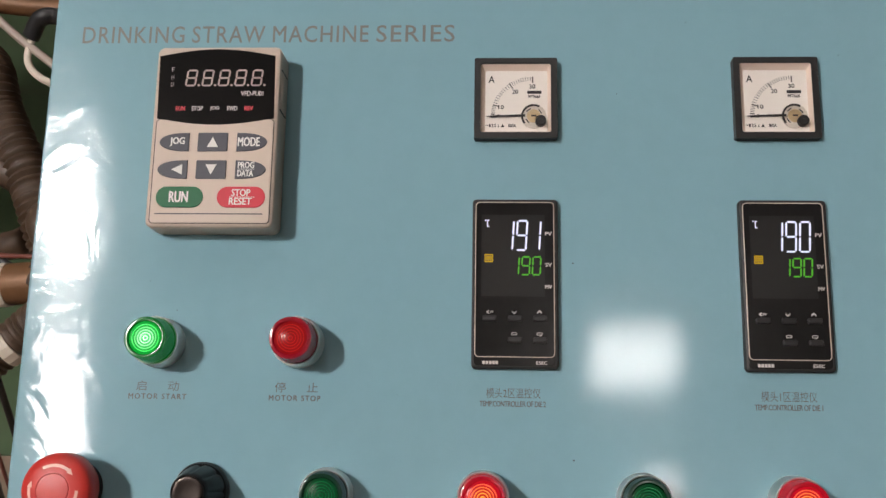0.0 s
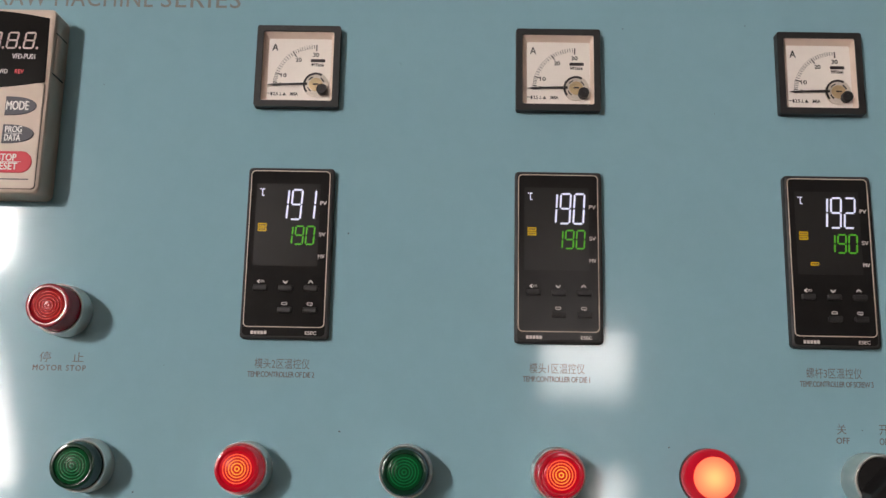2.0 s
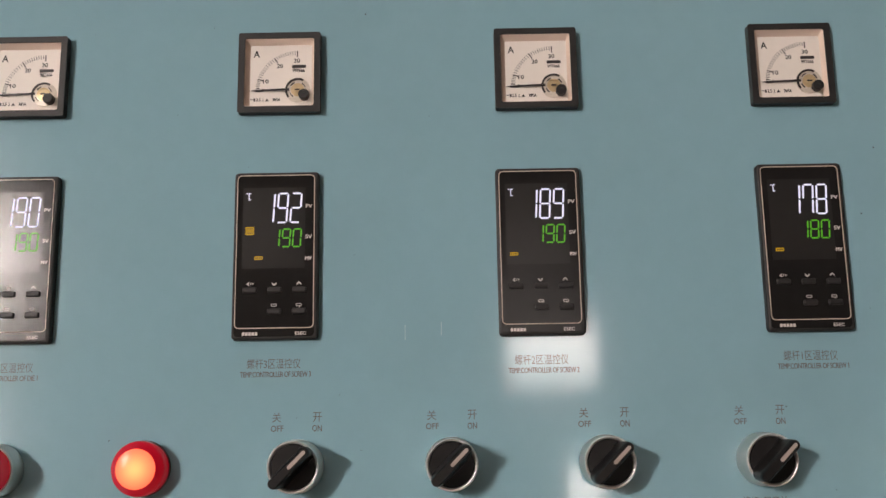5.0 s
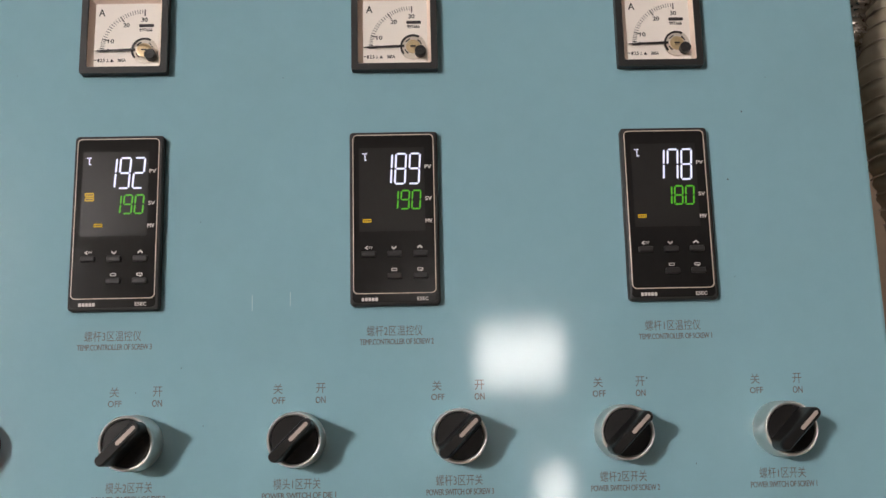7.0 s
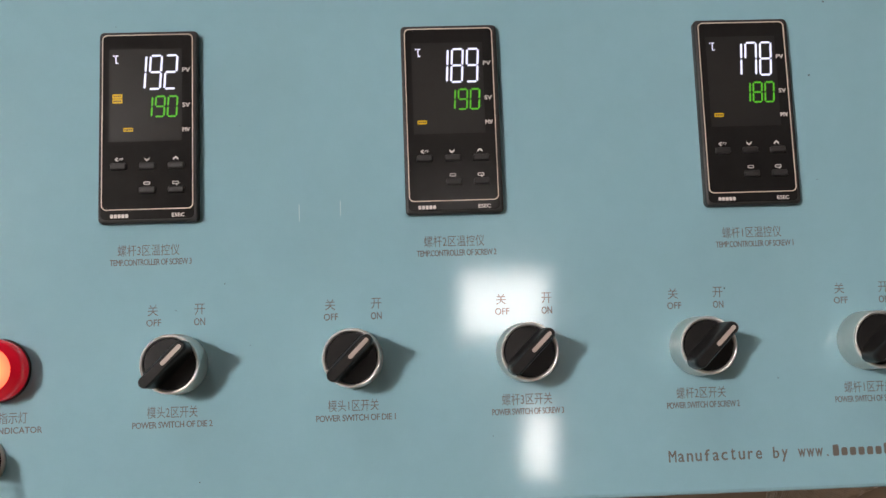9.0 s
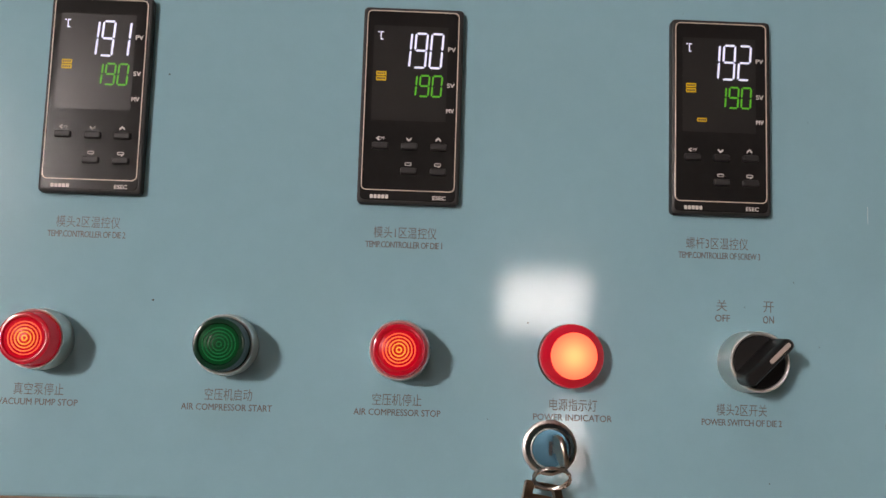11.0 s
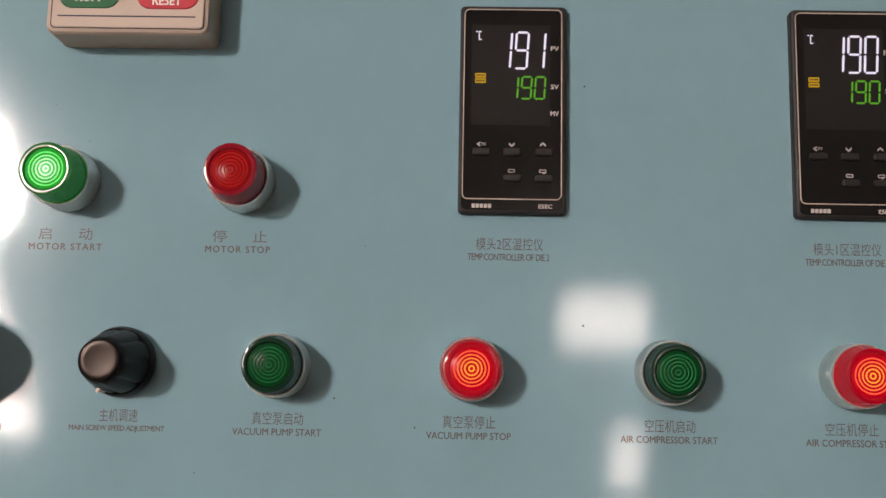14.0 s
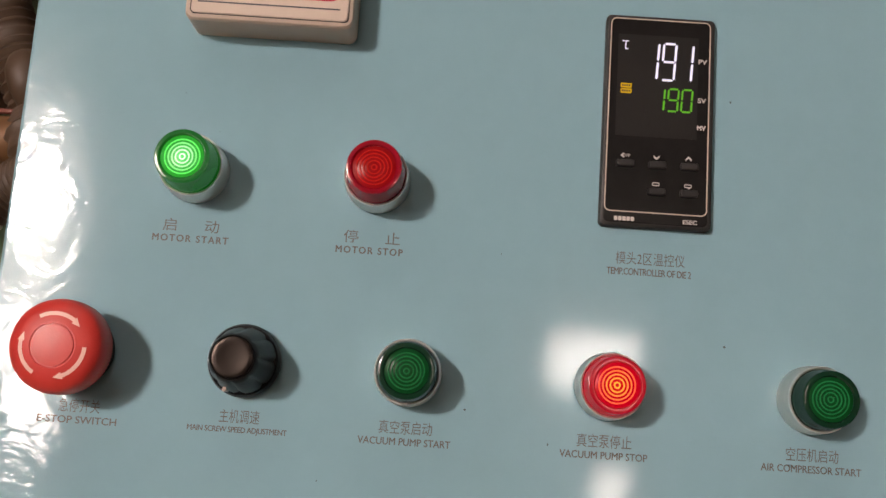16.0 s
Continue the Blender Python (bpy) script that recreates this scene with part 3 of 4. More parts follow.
# ---- drive keypad ----
def keypad():
    k = thing("keypad", on_panel(-0.1475, 0.128), "beige plastic drive keypad with black display and coloured keys", "keypad")
    U, V = -0.1475, 0.128

    def at(u0, v0, u1, v1):
        return u0 - U, v0 - V, u1 - U, v1 - V

    part("body", prism(rounded(*at(-0.1849, 0.0758, -0.1116, 0.1842), 0.004), 0.0, 0.0196, 0.0022), BEIGE, k)
    part("faceplate", prism(rounded(*at(-0.1818, 0.0784, -0.1142, 0.1392), 0.002), 0.0195, 0.0200, 0.0002), BEIGE_FACE, k)
    part("groove", band(rounded(*at(-0.1824, 0.0778, -0.1136, 0.1394), 0.0022), rounded(*at(-0.1820, 0.0782, -0.1140, 0.1392), 0.002), 0.0190, 0.01975), DARK_INK, k, "fine dark joint line", 0)
    top = [(-0.0355 + 0.068 * i / 16, 0.050 + 0.0042 * math.sin(math.pi * i / 16)) for i in range(17)]
    low = [(0.0335 - 0.068 * i / 16, 0.0118 - 0.0038 * math.sin(math.pi * i / 16)) for i in range(17)]
    window = part("display_window", prism(top[::-1] + low[::-1], 0.0195, 0.0203, 0.0003), BLACK_GLOSS, k, "glossy black curved display window")
    H = 0.0203
    for i in range(5):
        u = -0.0190 + i * 0.0096
        part("digit", digit("8", u, 0.0312, 0.0064, 0.0102, 0.0010, 0.12, H, H + 0.0002), SEGMENT, window, "unlit pale seven-segment figure", 0)
        part("decimal_point", prism(rounded(u + 0.0070, 0.0312, u + 0.0083, 0.0325, 0.0004, 2), H, H + 0.0002), SEGMENT, window, "", 0)
    part("marking", writing("VFD-PU01", 0.0137, 0.0267, 0.0252, 0.0282, H + 0.0002, 0.95, 0, 0.00008), GREY_INK, window, "", 0)
    for ch, v in (("F", 0.0402), ("H", 0.0355), ("U", 0.0310)):
        part("marking", writing(ch, -0.0277, -0.0262, v, v + 0.0026, H + 0.0002), GREY_INK, window, "", 0)
    for word, u0, u1, mat in (("RUN", -0.0238, -0.0185, RED_LIT_MARK), ("STOP", -0.0145, -0.0080, GREY_INK), ("JOG", -0.0037, 0.0015, GREY_INK),
                              ("FWD", 0.0063, 0.0120, GREY_INK), ("REV", 0.0163, 0.0212, RED_LIT_MARK)):
        part("marking", writing(word, u0, u1, 0.0164, 0.0190, H + 0.0002, 1, 0, 0.00008), mat, window, "", 0)
    F = 0.0200

    def half_oval(u0, u1, v0, v1, left):
        m, r = (v0 + v1) / 2, (v1 - v0) / 2
        tip, flat = (u0, u1) if left else (u1, u0)
        out = []
        for i in range(15):
            a = math.pi * (i / 14 - 0.5)
            out.append((flat + (tip - flat) * math.cos(a) ** 0.75, m + r * math.sin(a)))
        return out if not left else out[::-1]

    def key(name, outline, mat, label, marks):
        b = part(name, prism(outline, F - 0.0002, F + 0.0006, 0.0003), mat, k, label)
        for m in marks:
            part("marking", m, WHITE_INK, b, "", 0)

    T = F + 0.00072
    for v, lw, rw in ((-0.0025, "JOG", "MODE"), (-0.0188, "", "")):
        v0, v1 = v - 0.0055, v + 0.0055
        tri_l = prism([(-0.0238, v), (-0.0175, v - 0.0030), (-0.0175, v + 0.0030)], T - 0.0001, T)
        key("key", half_oval(-0.0318, -0.0146, v0, v1, True), KEY_GREY, "slate grey key", [writing("JOG", -0.0255, -0.0172, v - 0.0025, v + 0.0027, T, 1, 0, 0.00018)] if lw else [tri_l])
        sgn = 1 if lw else -1
        key("key", rounded(-0.0096, v0, 0.0077, v1, 0.0006, 3), KEY_GREY, "slate grey key with an arrow", [prism([(-0.0041, v - 0.003 * sgn), (0.0023, v - 0.003 * sgn), (-0.0009, v + 0.003 * sgn)][::sgn], T - 0.0001, T)])
        key("key", half_oval(0.0130, 0.0305, v0, v1, False), KEY_GREY, "slate grey key",
            [writing("MODE", 0.0138, 0.0262, v - 0.0025, v + 0.0027, T, 1, 0, 0.00018)] if rw else
            [writing("PROG", 0.0146, 0.0238, v + 0.0008, v + 0.0044, T, 1, 0, 0.00013), writing("DATA", 0.0146, 0.0234, v - 0.0040, v - 0.0005, T, 1, 0, 0.00013), prism(rounded(0.0142, v + 0.00005, 0.0242, v + 0.00030, 0.0001, 1), T - 0.0001, T)])
    key("run_key", rounded(-0.0315, -0.0410, -0.0045, -0.0288, 0.0060, 8), KEY_GREEN, "green run key", [writing("RUN", -0.0237, -0.0131, -0.0380, -0.0318, T, 1, 0, 0.00022)])
    key("stop_key", rounded(0.0035, -0.0410, 0.0310, -0.0288, 0.0060, 8), KEY_RED, "red stop key",
        [writing("STOP", 0.0119, 0.0224, -0.0344, -0.0304, T, 1, 0, 0.00013), writing("RESET", 0.0107, 0.0234, -0.0394, -0.0354, T, 1, 0, 0.00013), prism(rounded(0.0104, -0.03505, 0.0252, -0.0348, 0.0001, 1), T - 0.0001, T)])
    part("trim_line", prism(rounded(-0.0318, -0.0449, 0.0300, -0.0443, 0.0002, 2), F, F + 0.0002), KEY_GREY, k, "", 0)
    part("clip", prism(rounded(0.0345, 0.018, 0.0363, 0.042, 0.0004, 2), 0.004, 0.016), BEIGE, k)
    for v in (0.0176, 0.0418):
        part("slot", prism(rounded(0.0345, v, 0.03645, v + 0.0007, 0.0002, 2), 0.003, 0.0172), DARK_INK, k, "dark slot beside the clip", 0)
    return k


keypad()


# ---- ammeters ----
def ammeter():
    a = thing("ammeter", on_panel(0.0, 0.1325), "square panel ammeter with white dial in a black frame", "ammeter", "ammeters of the panel")
    o = rounded(0.0003, 0.0003, 0.0487, 0.0497, 0.0012, 3)
    i = rounded(0.0040, 0.0040, 0.0450, 0.0462, 0.0012, 3)
    part("frame", band(o, i, 0.0, 0.0055), BLACK_PLASTIC, a, "matt black frame")
    # sloping surround down to the dial
    bm = bmesh.new()
    i2 = rounded(0.0068, 0.0058, 0.0432, 0.0432, 0.0008, 3)
    lo = [[bm.verts.new((u, -h, v)) for u, v in ol] for ol, h in ((i, 0.0046), (i2, 0.0012))]
    for n in range(len(i)):
        bm.faces.new((lo[0][n], lo[0][(n + 1) % len(i)], lo[1][(n + 1) % len(i)], lo[1][n]))
    part("surround", bm, DIAL_WALL, a, "cream sloping surround")
    dial = part("dial", prism(rounded(0.0060, 0.0050, 0.0440, 0.0440, 0.001, 2), 0.0004, 0.0012), DIAL, a, "white printed dial", 0)
    H = 0.0013
    C = (0.0345, 0.0150)
    marks = bmesh.new()
    for n in range(31):
        ang = radians(np.interp(n, (0, 5, 10, 20, 30), (181, 176, 163, 124, 90)))
        long = n % 10 == 0
        if not long and n < 5 and n % 2:
            continue
        r0, r1 = (0.0208, 0.0246) if long else (0.0222, 0.0246)
        w = 0.00034 if long else 0.00016
        d, q = Vector((math.cos(ang), math.sin(ang))), Vector((-math.sin(ang), math.cos(ang)))
        prism([(C[0] + d.x * r + q.x * s, C[1] + d.y * r + q.y * s) for r, s in ((r0, -w), (r1, -w), (r1, w), (r0, w))], H - 0.0001, H, bm=marks)
    part("scale_print", marks, DARK_INK, dial, "", 0)
    for word, u0, u1, v0, v1 in (("A", 0.0086, 0.0121, 0.0358, 0.0400), ("30", 0.0326, 0.0360, 0.0322, 0.0347), ("20", 0.0226, 0.0259, 0.0290, 0.0315), ("10", 0.0144, 0.0176, 0.0195, 0.0219),
                                 ("99T666", 0.0318, 0.0389, 0.0263, 0.0282), ("0", 0.0137, 0.0150, 0.0143, 0.0162), ("~", 0.0070, 0.0084, 0.0092, 0.0098), ("2.5", 0.0105, 0.0130, 0.0084, 0.0103), ("30/5A", 0.0202, 0.0246, 0.0084, 0.0102)):
        part("marking", writing(word, u0, u1, v0, v1, H, 1, 0, 0.00011), DARK_INK, dial, "", 0)
    part("marking", joined(prism(rounded(0.0314, 0.0289, 0.0397, 0.0308, 0.0004, 2), H - 0.0001, H)), DARK_INK, dial, "dark maker's mark as a bar", 0)
    part("marking", joined(prism(rounded(0.0089, 0.0084, 0.0100, 0.0103, 0.0002, 2), H - 0.0001, H), prism([(0.0158, 0.0084), (0.0180, 0.0084), (0.0169, 0.0103)], H - 0.0001, H),
                           prism([(0.0138, 0.0084), (0.0152, 0.0084), (0.0152, 0.0087), (0.01465, 0.0087), (0.01465, 0.0103), (0.01435, 0.0103), (0.01435, 0.0087), (0.0138, 0.0087)], H - 0.0001, H)), DARK_INK, dial, "", 0)
    needle = prism([(0.0070, 0.0145), (0.0100, 0.0141), (0.0300, 0.0144), (0.0300, 0.0158), (0.0100, 0.0150)], 0.0024, 0.0029)
    part("needle", needle, DARK_INK, a, "black pointer at zero", 0)
    move = part("movement", lathe([(0.0074, 0.0012), (0.0074, 0.0020), (0.0062, 0.0021), (0, 0.0021)], 32), PALE_METAL, a, "round metal movement behind the dial", at=pose(0.0350, 0, 0.0148))
    part("coil", lathe([(0.0040, 0.0020), (0.0040, 0.0027), (0.0031, 0.0028), (0.0031, 0.0024), (0.0012, 0.0024), (0.0012, 0.0030), (0, 0.0031)], 24), BRASS, move, "brass coil and pivot")
    # dark arc paints the shade along the movement's upper left edge
    arc = bmesh.new()
    pts_o = [(0.0073 * math.cos(radians(d)), 0.0073 * math.sin(radians(d))) for d in range(60, 226, 8)]
    pts_i = [(0.0062 * math.cos(radians(d)), 0.0062 * math.sin(radians(d))) for d in range(60, 226, 8)]
    prism(pts_o + pts_i[::-1], 0.0021, 0.0026, bm=arc)
    part("painted_shade", arc, DARK_INK, move, "", 0)
    for d in (20, 110, 200, 290):
        sector = [(r * math.cos(radians(d + e)), r * math.sin(radians(d + e))) for r, es in ((0.0051, (0, 12, 24, 36)), (0.0046, (36, 24, 12, 0))) for e in es]
        part("spring_turn", prism(sector, 0.0020, 0.0027), DARK_INK, move, "", 0)
    part("pivot_slot", prism([(-0.0015, -0.0004), (0.0015, -0.0004), (0.0015, 0.0004), (-0.0015, 0.0004)], 0.0029, 0.0034), DARK_INK, move, "", 0)
    part("zero_screw", lathe([(0.0031, 0.0020), (0.0031, 0.0056), (0.0026, 0.0061), (0.0008, 0.0061), (0.0008, 0.0056), (0, 0.0056)], 28), BLACK_PLASTIC, a, "black zero-adjusting screw", at=pose(0.0390, 0, 0.0112))
    return a


first = ammeter()
for x in (0.15, 0.30, 0.451, 0.601):
    copy_thing(first, on_panel(x, 0.1325))


# ---- temperature controllers ----
def controller(x, pv, sv, sub, out, tilt=0.0):
    c = thing("temperature_controller", on_panel(x, 0.0, 0.0), "black upright temperature controller showing %s over %s" % (pv, sv), "temperature controller", "temperature controllers of the panel")
    part("bezel", prism(rounded(0.0, 0.0, 0.0485, 0.0966, 0.0022, 4), 0.0, 0.0046, 0.0012), BLACK_PLASTIC, c, "matt black plastic bezel")
    face = part("face", prism(rounded(0.0014, 0.0016, 0.0466, 0.0945, 0.0024, 5), 0.0042, 0.0050, 0.0002), BLACK_FACE, c, "smooth dark face")
    F = 0.0050
    part("outline", band(rounded(0.0017, 0.0062, 0.0463, 0.0948, 0.0026, 6), rounded(0.00215, 0.00665, 0.04585, 0.09435, 0.0022, 6), F - 0.0003, F + 0.0002), LINE, face, "thin warm white outline", 0)
    lcd = part("display", prism(rounded(0.0052, 0.0402, 0.0410, 0.0872, 0.0003, 2), F - 0.0001, F + 0.0002), LCD, c, "dark glossy display", 0)
    H = F + 0.0002
    for text, u_end, v, w, hgt, t, mat in ((pv, 0.0388, 0.0662, 0.0065, 0.0180, 0.00104, DIGIT_WHITE), (sv, 0.0389, 0.0522, 0.0052, 0.0110, 0.00082, DIGIT_GREEN)):
        step = w * 1.17
        for n, ch in enumerate(text):
            part("digit", digit(ch, u_end - w - (len(text) - 1 - n) * step, v, w, hgt, t, 0.06, H, H + 0.0001, 0.0001), mat, lcd, "white lit figure" if mat is DIGIT_WHITE else "green lit figure", 0)
    part("unit_mark", joined(prism(rounded(0.0070, 0.0836, 0.0080, 0.0842, 0.0002, 1), H, H + 0.0001), prism(rounded(0.0083, 0.0800, 0.0088, 0.0842, 0.0002, 1), H, H + 0.0001),
                             prism(rounded(0.0083, 0.0836, 0.0098, 0.0842, 0.0002, 1), H, H + 0.0001), prism(rounded(0.0083, 0.0800, 0.0098, 0.0805, 0.0002, 1), H, H + 0.0001)), DIGIT_WHITE, lcd, "", 0)
    if sub:
        for v in (0.0622, 0.0597):
            part("indicator", prism(rounded(0.0070, v, 0.0118, v + 0.0021, 0.0002, 1), H, H + 0.0001), MARK_YELLOW, lcd, "yellow lit indicator", 0)
            part("marking", joined(*[prism(rounded(0.0075 + 0.001 * n, v + 0.0006, 0.0082 + 0.001 * n, v + 0.0015, 0.0001, 1), H + 0.0001, H + 0.00015) for n in range(4)]), DARK_INK, lcd, "", 0)
    if out:
        u = 0.0124 if sub else 0.0072
        part("indicator", prism(rounded(u, 0.0453, u + 0.0046, 0.0472, 0.0002, 1), H, H + 0.0001), MARK_YELLOW, lcd, "yellow lit indicator", 0)
        part("marking", joined(*[prism(rounded(u + 0.0005 + 0.001 * n, 0.0458, u + 0.0012 + 0.001 * n, 0.0467, 0.0001, 1), H + 0.0001, H + 0.00015) for n in range(4)]), DARK_INK, lcd, "", 0)
    for word, v in (("PV", 0.0752), ("SV", 0.0573), ("MV", 0.0448)):
        part("marking", writing(word, 0.0412, 0.0448, v, v + 0.0021, F + 0.0001, 1, 0, 0.0001), GREY_INK, face, "", 0)
    part("marking", joined(*[prism(rounded(0.0062 + n * 0.0018, 0.0023, 0.0077 + n * 0.0018, 0.0042, 0.0004, 2), F, F + 0.0001) for n in range(5)]), GREY_INK, face, "pale maker's mark as bars", 0)
    part("marking", writing("E5EC", 0.0360, 0.0420, 0.0024, 0.0042, F + 0.0001, 1, 0, 0.0001), GREY_INK, face, "", 0)
    for n, (u, v) in enumerate(((0.0062, 0.0262), (0.0202, 0.0262), (0.0342, 0.0262), (0.0202, 0.0142), (0.0342, 0.0142))):
        part("key", prism(rounded(u, v, u + 0.0078, v + 0.0032, 0.0008, 4), F - 0.0002, F + 0.0016, 0.0007), BLACK_PLASTIC, c, "small black push key")
        m, w = u + 0.0036, v + 0.0045
        if n == 0:
            b = joined(prism([(m - 0.0018, w + 0.0007), (m - 0.0004, w + 0.0018), (m + 0.0002, w + 0.0014), (m - 0.0007, w + 0.0007), (m + 0.0002, w), (m - 0.0004, w - 0.0004)], F, F + 0.0001), writing("PF", m + 0.0005, m + 0.0025, w, w + 0.0014, F + 0.0001))
        elif n in (1, 2):
            s = 1 if n == 2 else -1
            y = w + 0.0007
            pts = [(m - 0.0013, y - 0.0009 * s), (m, y + 0.0003 * s), (m + 0.0013, y - 0.0009 * s), (m + 0.0013, y + 0.0001 * s), (m, y + 0.0012 * s), (m - 0.0013, y + 0.0001 * s)]
            b = prism(pts if s > 0 else pts[::-1], F, F + 0.0001)
        else:
            b = band(rounded(m - 0.0016, w - 0.0002, m + 0.0016, w + 0.0014, 0.0005, 3), rounded(m - 0.0012, w + 0.0002, m + 0.0012, w + 0.0010, 0.0003, 3), F - 0.0001, F + 0.0001)
            if n == 4:
                b = joined(b, prism([(m + 0.0002, w - 0.0009), (m + 0.0012, w - 0.0002), (m + 0.0002, w + 0.0004)], F, F + 0.0001))
        part("marking", b, GREY_INK, face, "", 0)
    return c


for x, pv, sv, sub, out in ((0.0, "191", "190", True, False), (0.15, "190", "190", True, False), (0.30, "192", "190", True, True), (0.45, "189", "190", False, True), (0.60, "178", "180", False, True)):
    controller(x, pv, sv, sub, out)


# ---- buttons ----
def knurl(i, h):
    return 1.0 if h > 0.0052 or h < 0.0008 else (1.012 if i % 2 else 0.985)


def push_button(x, z, label, rim, disc, ridge, reach=0.0238):
    b = thing("push_button", on_panel(x, z), label, "push button", "illuminated push buttons of the panel")
    part("collar", lathe([(0.0136, 0.0), (0.0142, 0.0005), (0.0142, 0.0050), (0.0139, 0.0056), (0.0138, 0.0118), (0.0137, 0.0126), (0.0128, 0.0126), (0.0128, 0.004)], 96, knurl), CHROME, b, "chrome collar with a knurled foot")
    part("rim", lathe([(0.0137, 0.0124), (0.0137, 0.0130), (0.0135, 0.0136), (0.0132, 0.0139), (0.0129, 0.0138), (0.0126, 0.0133), (0.0125, 0.0124)], 64), SATIN, b, "bright satin metal rim")
    r, e = 0.0117, 0.0090
    lens = part("lens", lathe([(r + 0.0007, 0.008), (r + 0.0006, 0.0165), (r + 0.0002, 0.0172), (r, reach - 0.0010), (r - 0.0003, reach - 0.0002), (r - 0.0009, reach), (e + 0.0006, reach - 0.0001), (e, reach - 0.0008)], 64), rim, b, "clear coloured lens cap")
    part("lamp_disc", lathe([(e + 0.0001, reach - 0.0012), (e - 0.0002, reach - 0.0010), (0.0, reach - 0.0010)], 48), disc, lens, "coloured disc inside the lens")
    for n, q in enumerate((0.0011, 0.0028, 0.0043, 0.0058, 0.0073)):
        w = 0.00036
        part("ridge", lathe([(q - w, reach - 0.0011), (q - w * 0.4, reach - 0.0006), (q + w * 0.4, reach - 0.0006), (q + w, reach - 0.0011)], 40), ridge, lens, "" if n else "raised ring in the lens")
    return b


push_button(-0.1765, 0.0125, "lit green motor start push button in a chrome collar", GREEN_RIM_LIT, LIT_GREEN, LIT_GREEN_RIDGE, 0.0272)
push_button(-0.0970, 0.0133, "unlit red motor stop push button in a chrome collar", RED_RIM, RED_LENS, RED_RIDGE, 0.0272)
push_button(-0.0777, -0.0690, "unlit dark green push button in a chrome collar", GREEN_RIM, GREEN_LENS, GREEN_RIDGE)
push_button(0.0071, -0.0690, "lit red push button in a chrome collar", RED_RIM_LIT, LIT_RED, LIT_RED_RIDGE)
push_button(0.0928, -0.0690, "unlit dark green push button in a chrome collar", GREEN_RIM, GREEN_LENS, GREEN_RIDGE)
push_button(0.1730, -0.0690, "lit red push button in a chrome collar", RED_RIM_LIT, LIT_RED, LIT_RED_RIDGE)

# glowing pilot lamp
pilot = thing("pilot_lamp", on_panel(0.2530, -0.0692), "glowing red and orange round pilot lamp", "pilot lamp")
part("gasket", lathe([(0.0150, 0.0), (0.0152, 0.0012), (0.0148, 0.0026), (0.0140, 0.0026)], 64), BLACK_PLASTIC, pilot, "black rubber gasket")
part("rim", lathe([(0.0147, 0.002), (0.0149, 0.0085), (0.0145, 0.0105), (0.0135, 0.0118), (0.0122, 0.0128), (0.0112, 0.0145), (0.0108, 0.0148), (0.0107, 0.0144)], 64), PILOT_RIM, pilot, "translucent red rim")
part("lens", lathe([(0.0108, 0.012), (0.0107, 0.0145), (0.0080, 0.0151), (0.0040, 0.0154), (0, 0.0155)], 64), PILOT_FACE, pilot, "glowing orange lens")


def selector(x):
    s = thing("selector_switch", on_panel(x, -0.0693), "black selector switch turned to on in a chrome collar", "selector switch", "selector switches of the panel")
    part("collar", lathe([(0.0138, 0.0), (0.0144, 0.0005), (0.0144, 0.0050), (0.0141, 0.0056), (0.0140, 0.0160), (0.0139, 0.0168), (0.0125, 0.0168), (0.0125, 0.003)], 96, knurl), CHROME, s, "chrome collar with a knurled foot")
    part("rim", lathe([(0.0139, 0.0166), (0.0139, 0.0172), (0.0136, 0.0179), (0.0132, 0.0182), (0.0127, 0.0181), (0.0124, 0.0177), (0.0122, 0.0166)], 64), SATIN, s, "bright satin metal rim")
    part("disc", lathe([(0.0123, 0.006), (0.0121, 0.0168), (0.0117, 0.0173), (0.0, 0.0175)], 64), BLACK_KNOB, s, "black turning disc")
    turn = pose(0, 0, 0, 0, -45, 0)
    bm = bmesh.new()
    rows = []
    for h, k, w in ((0.0172, 0.98, 0.0042), (0.0225, 1.0, 0.0036), (0.0285, 1.0, 0.0030), (0.0312, 0.99, 0.0027), (0.0320, 0.95, 0.0020)):
        rows.append([bm.verts.new((u, -h, v)) for u, v in rounded(-0.0142 * k, -w, 0.0136 * k, w, w * 0.98, 6)])
    n = len(rows[0])
    for a, b in zip(rows, rows[1:]):
        for i in range(n):
            bm.faces.new((a[i], a[(i + 1) % n], b[(i + 1) % n], b[i]))
    bm.faces.new(rows[0][::-1])
    bm.faces.new(rows[-1])
    lever = part("lever", bm, BLACK_KNOB, s, "black lever handle", 40, turn)
    part("pointer_line", prism(rounded(-0.0006, -0.0010, 0.0118, 0.0010, 0.00098, 5), 0.0317, 0.0322), POINTER, lever, "pale pointer line", 0)
    return s


first = selector(SWITCHES[0] + 0.0012)
for x in SWITCHES[1:]:
    copy_thing(first, on_panel(x, -0.0693))

# emergency stop
stop = thing("emergency_stop_button", on_panel(-0.2182, -0.0685), "red mushroom emergency stop button with pale arrows", "emergency stop button")
part("stem", lathe([(0.0150, 0.0), (0.0150, 0.006), (0.0130, 0.0075), (0.0120, 0.016)], 48), BLACK_PLASTIC, stop, "black stem")
RAISE = 0.001
part("head", lathe([(r, h + RAISE) for r, h in ((0.0120, 0.0120), (0.0180, 0.0125), (0.0192, 0.0145), (0.0192, 0.0215), (0.0188, 0.0245), (0.0174, 0.0268), (0.0142, 0.0283), (0.0092, 0.0291), (0.0089, 0.0286), (0.0086, 0.0286), (0.0083, 0.0292), (0.0, 0.0300))], 144,
                    lambda i, h: (1.006 if i % 2 else 0.994) if 0.0150 < h < 0.0230 else 1), RED_MUSHROOM, stop, "red satin mushroom head")
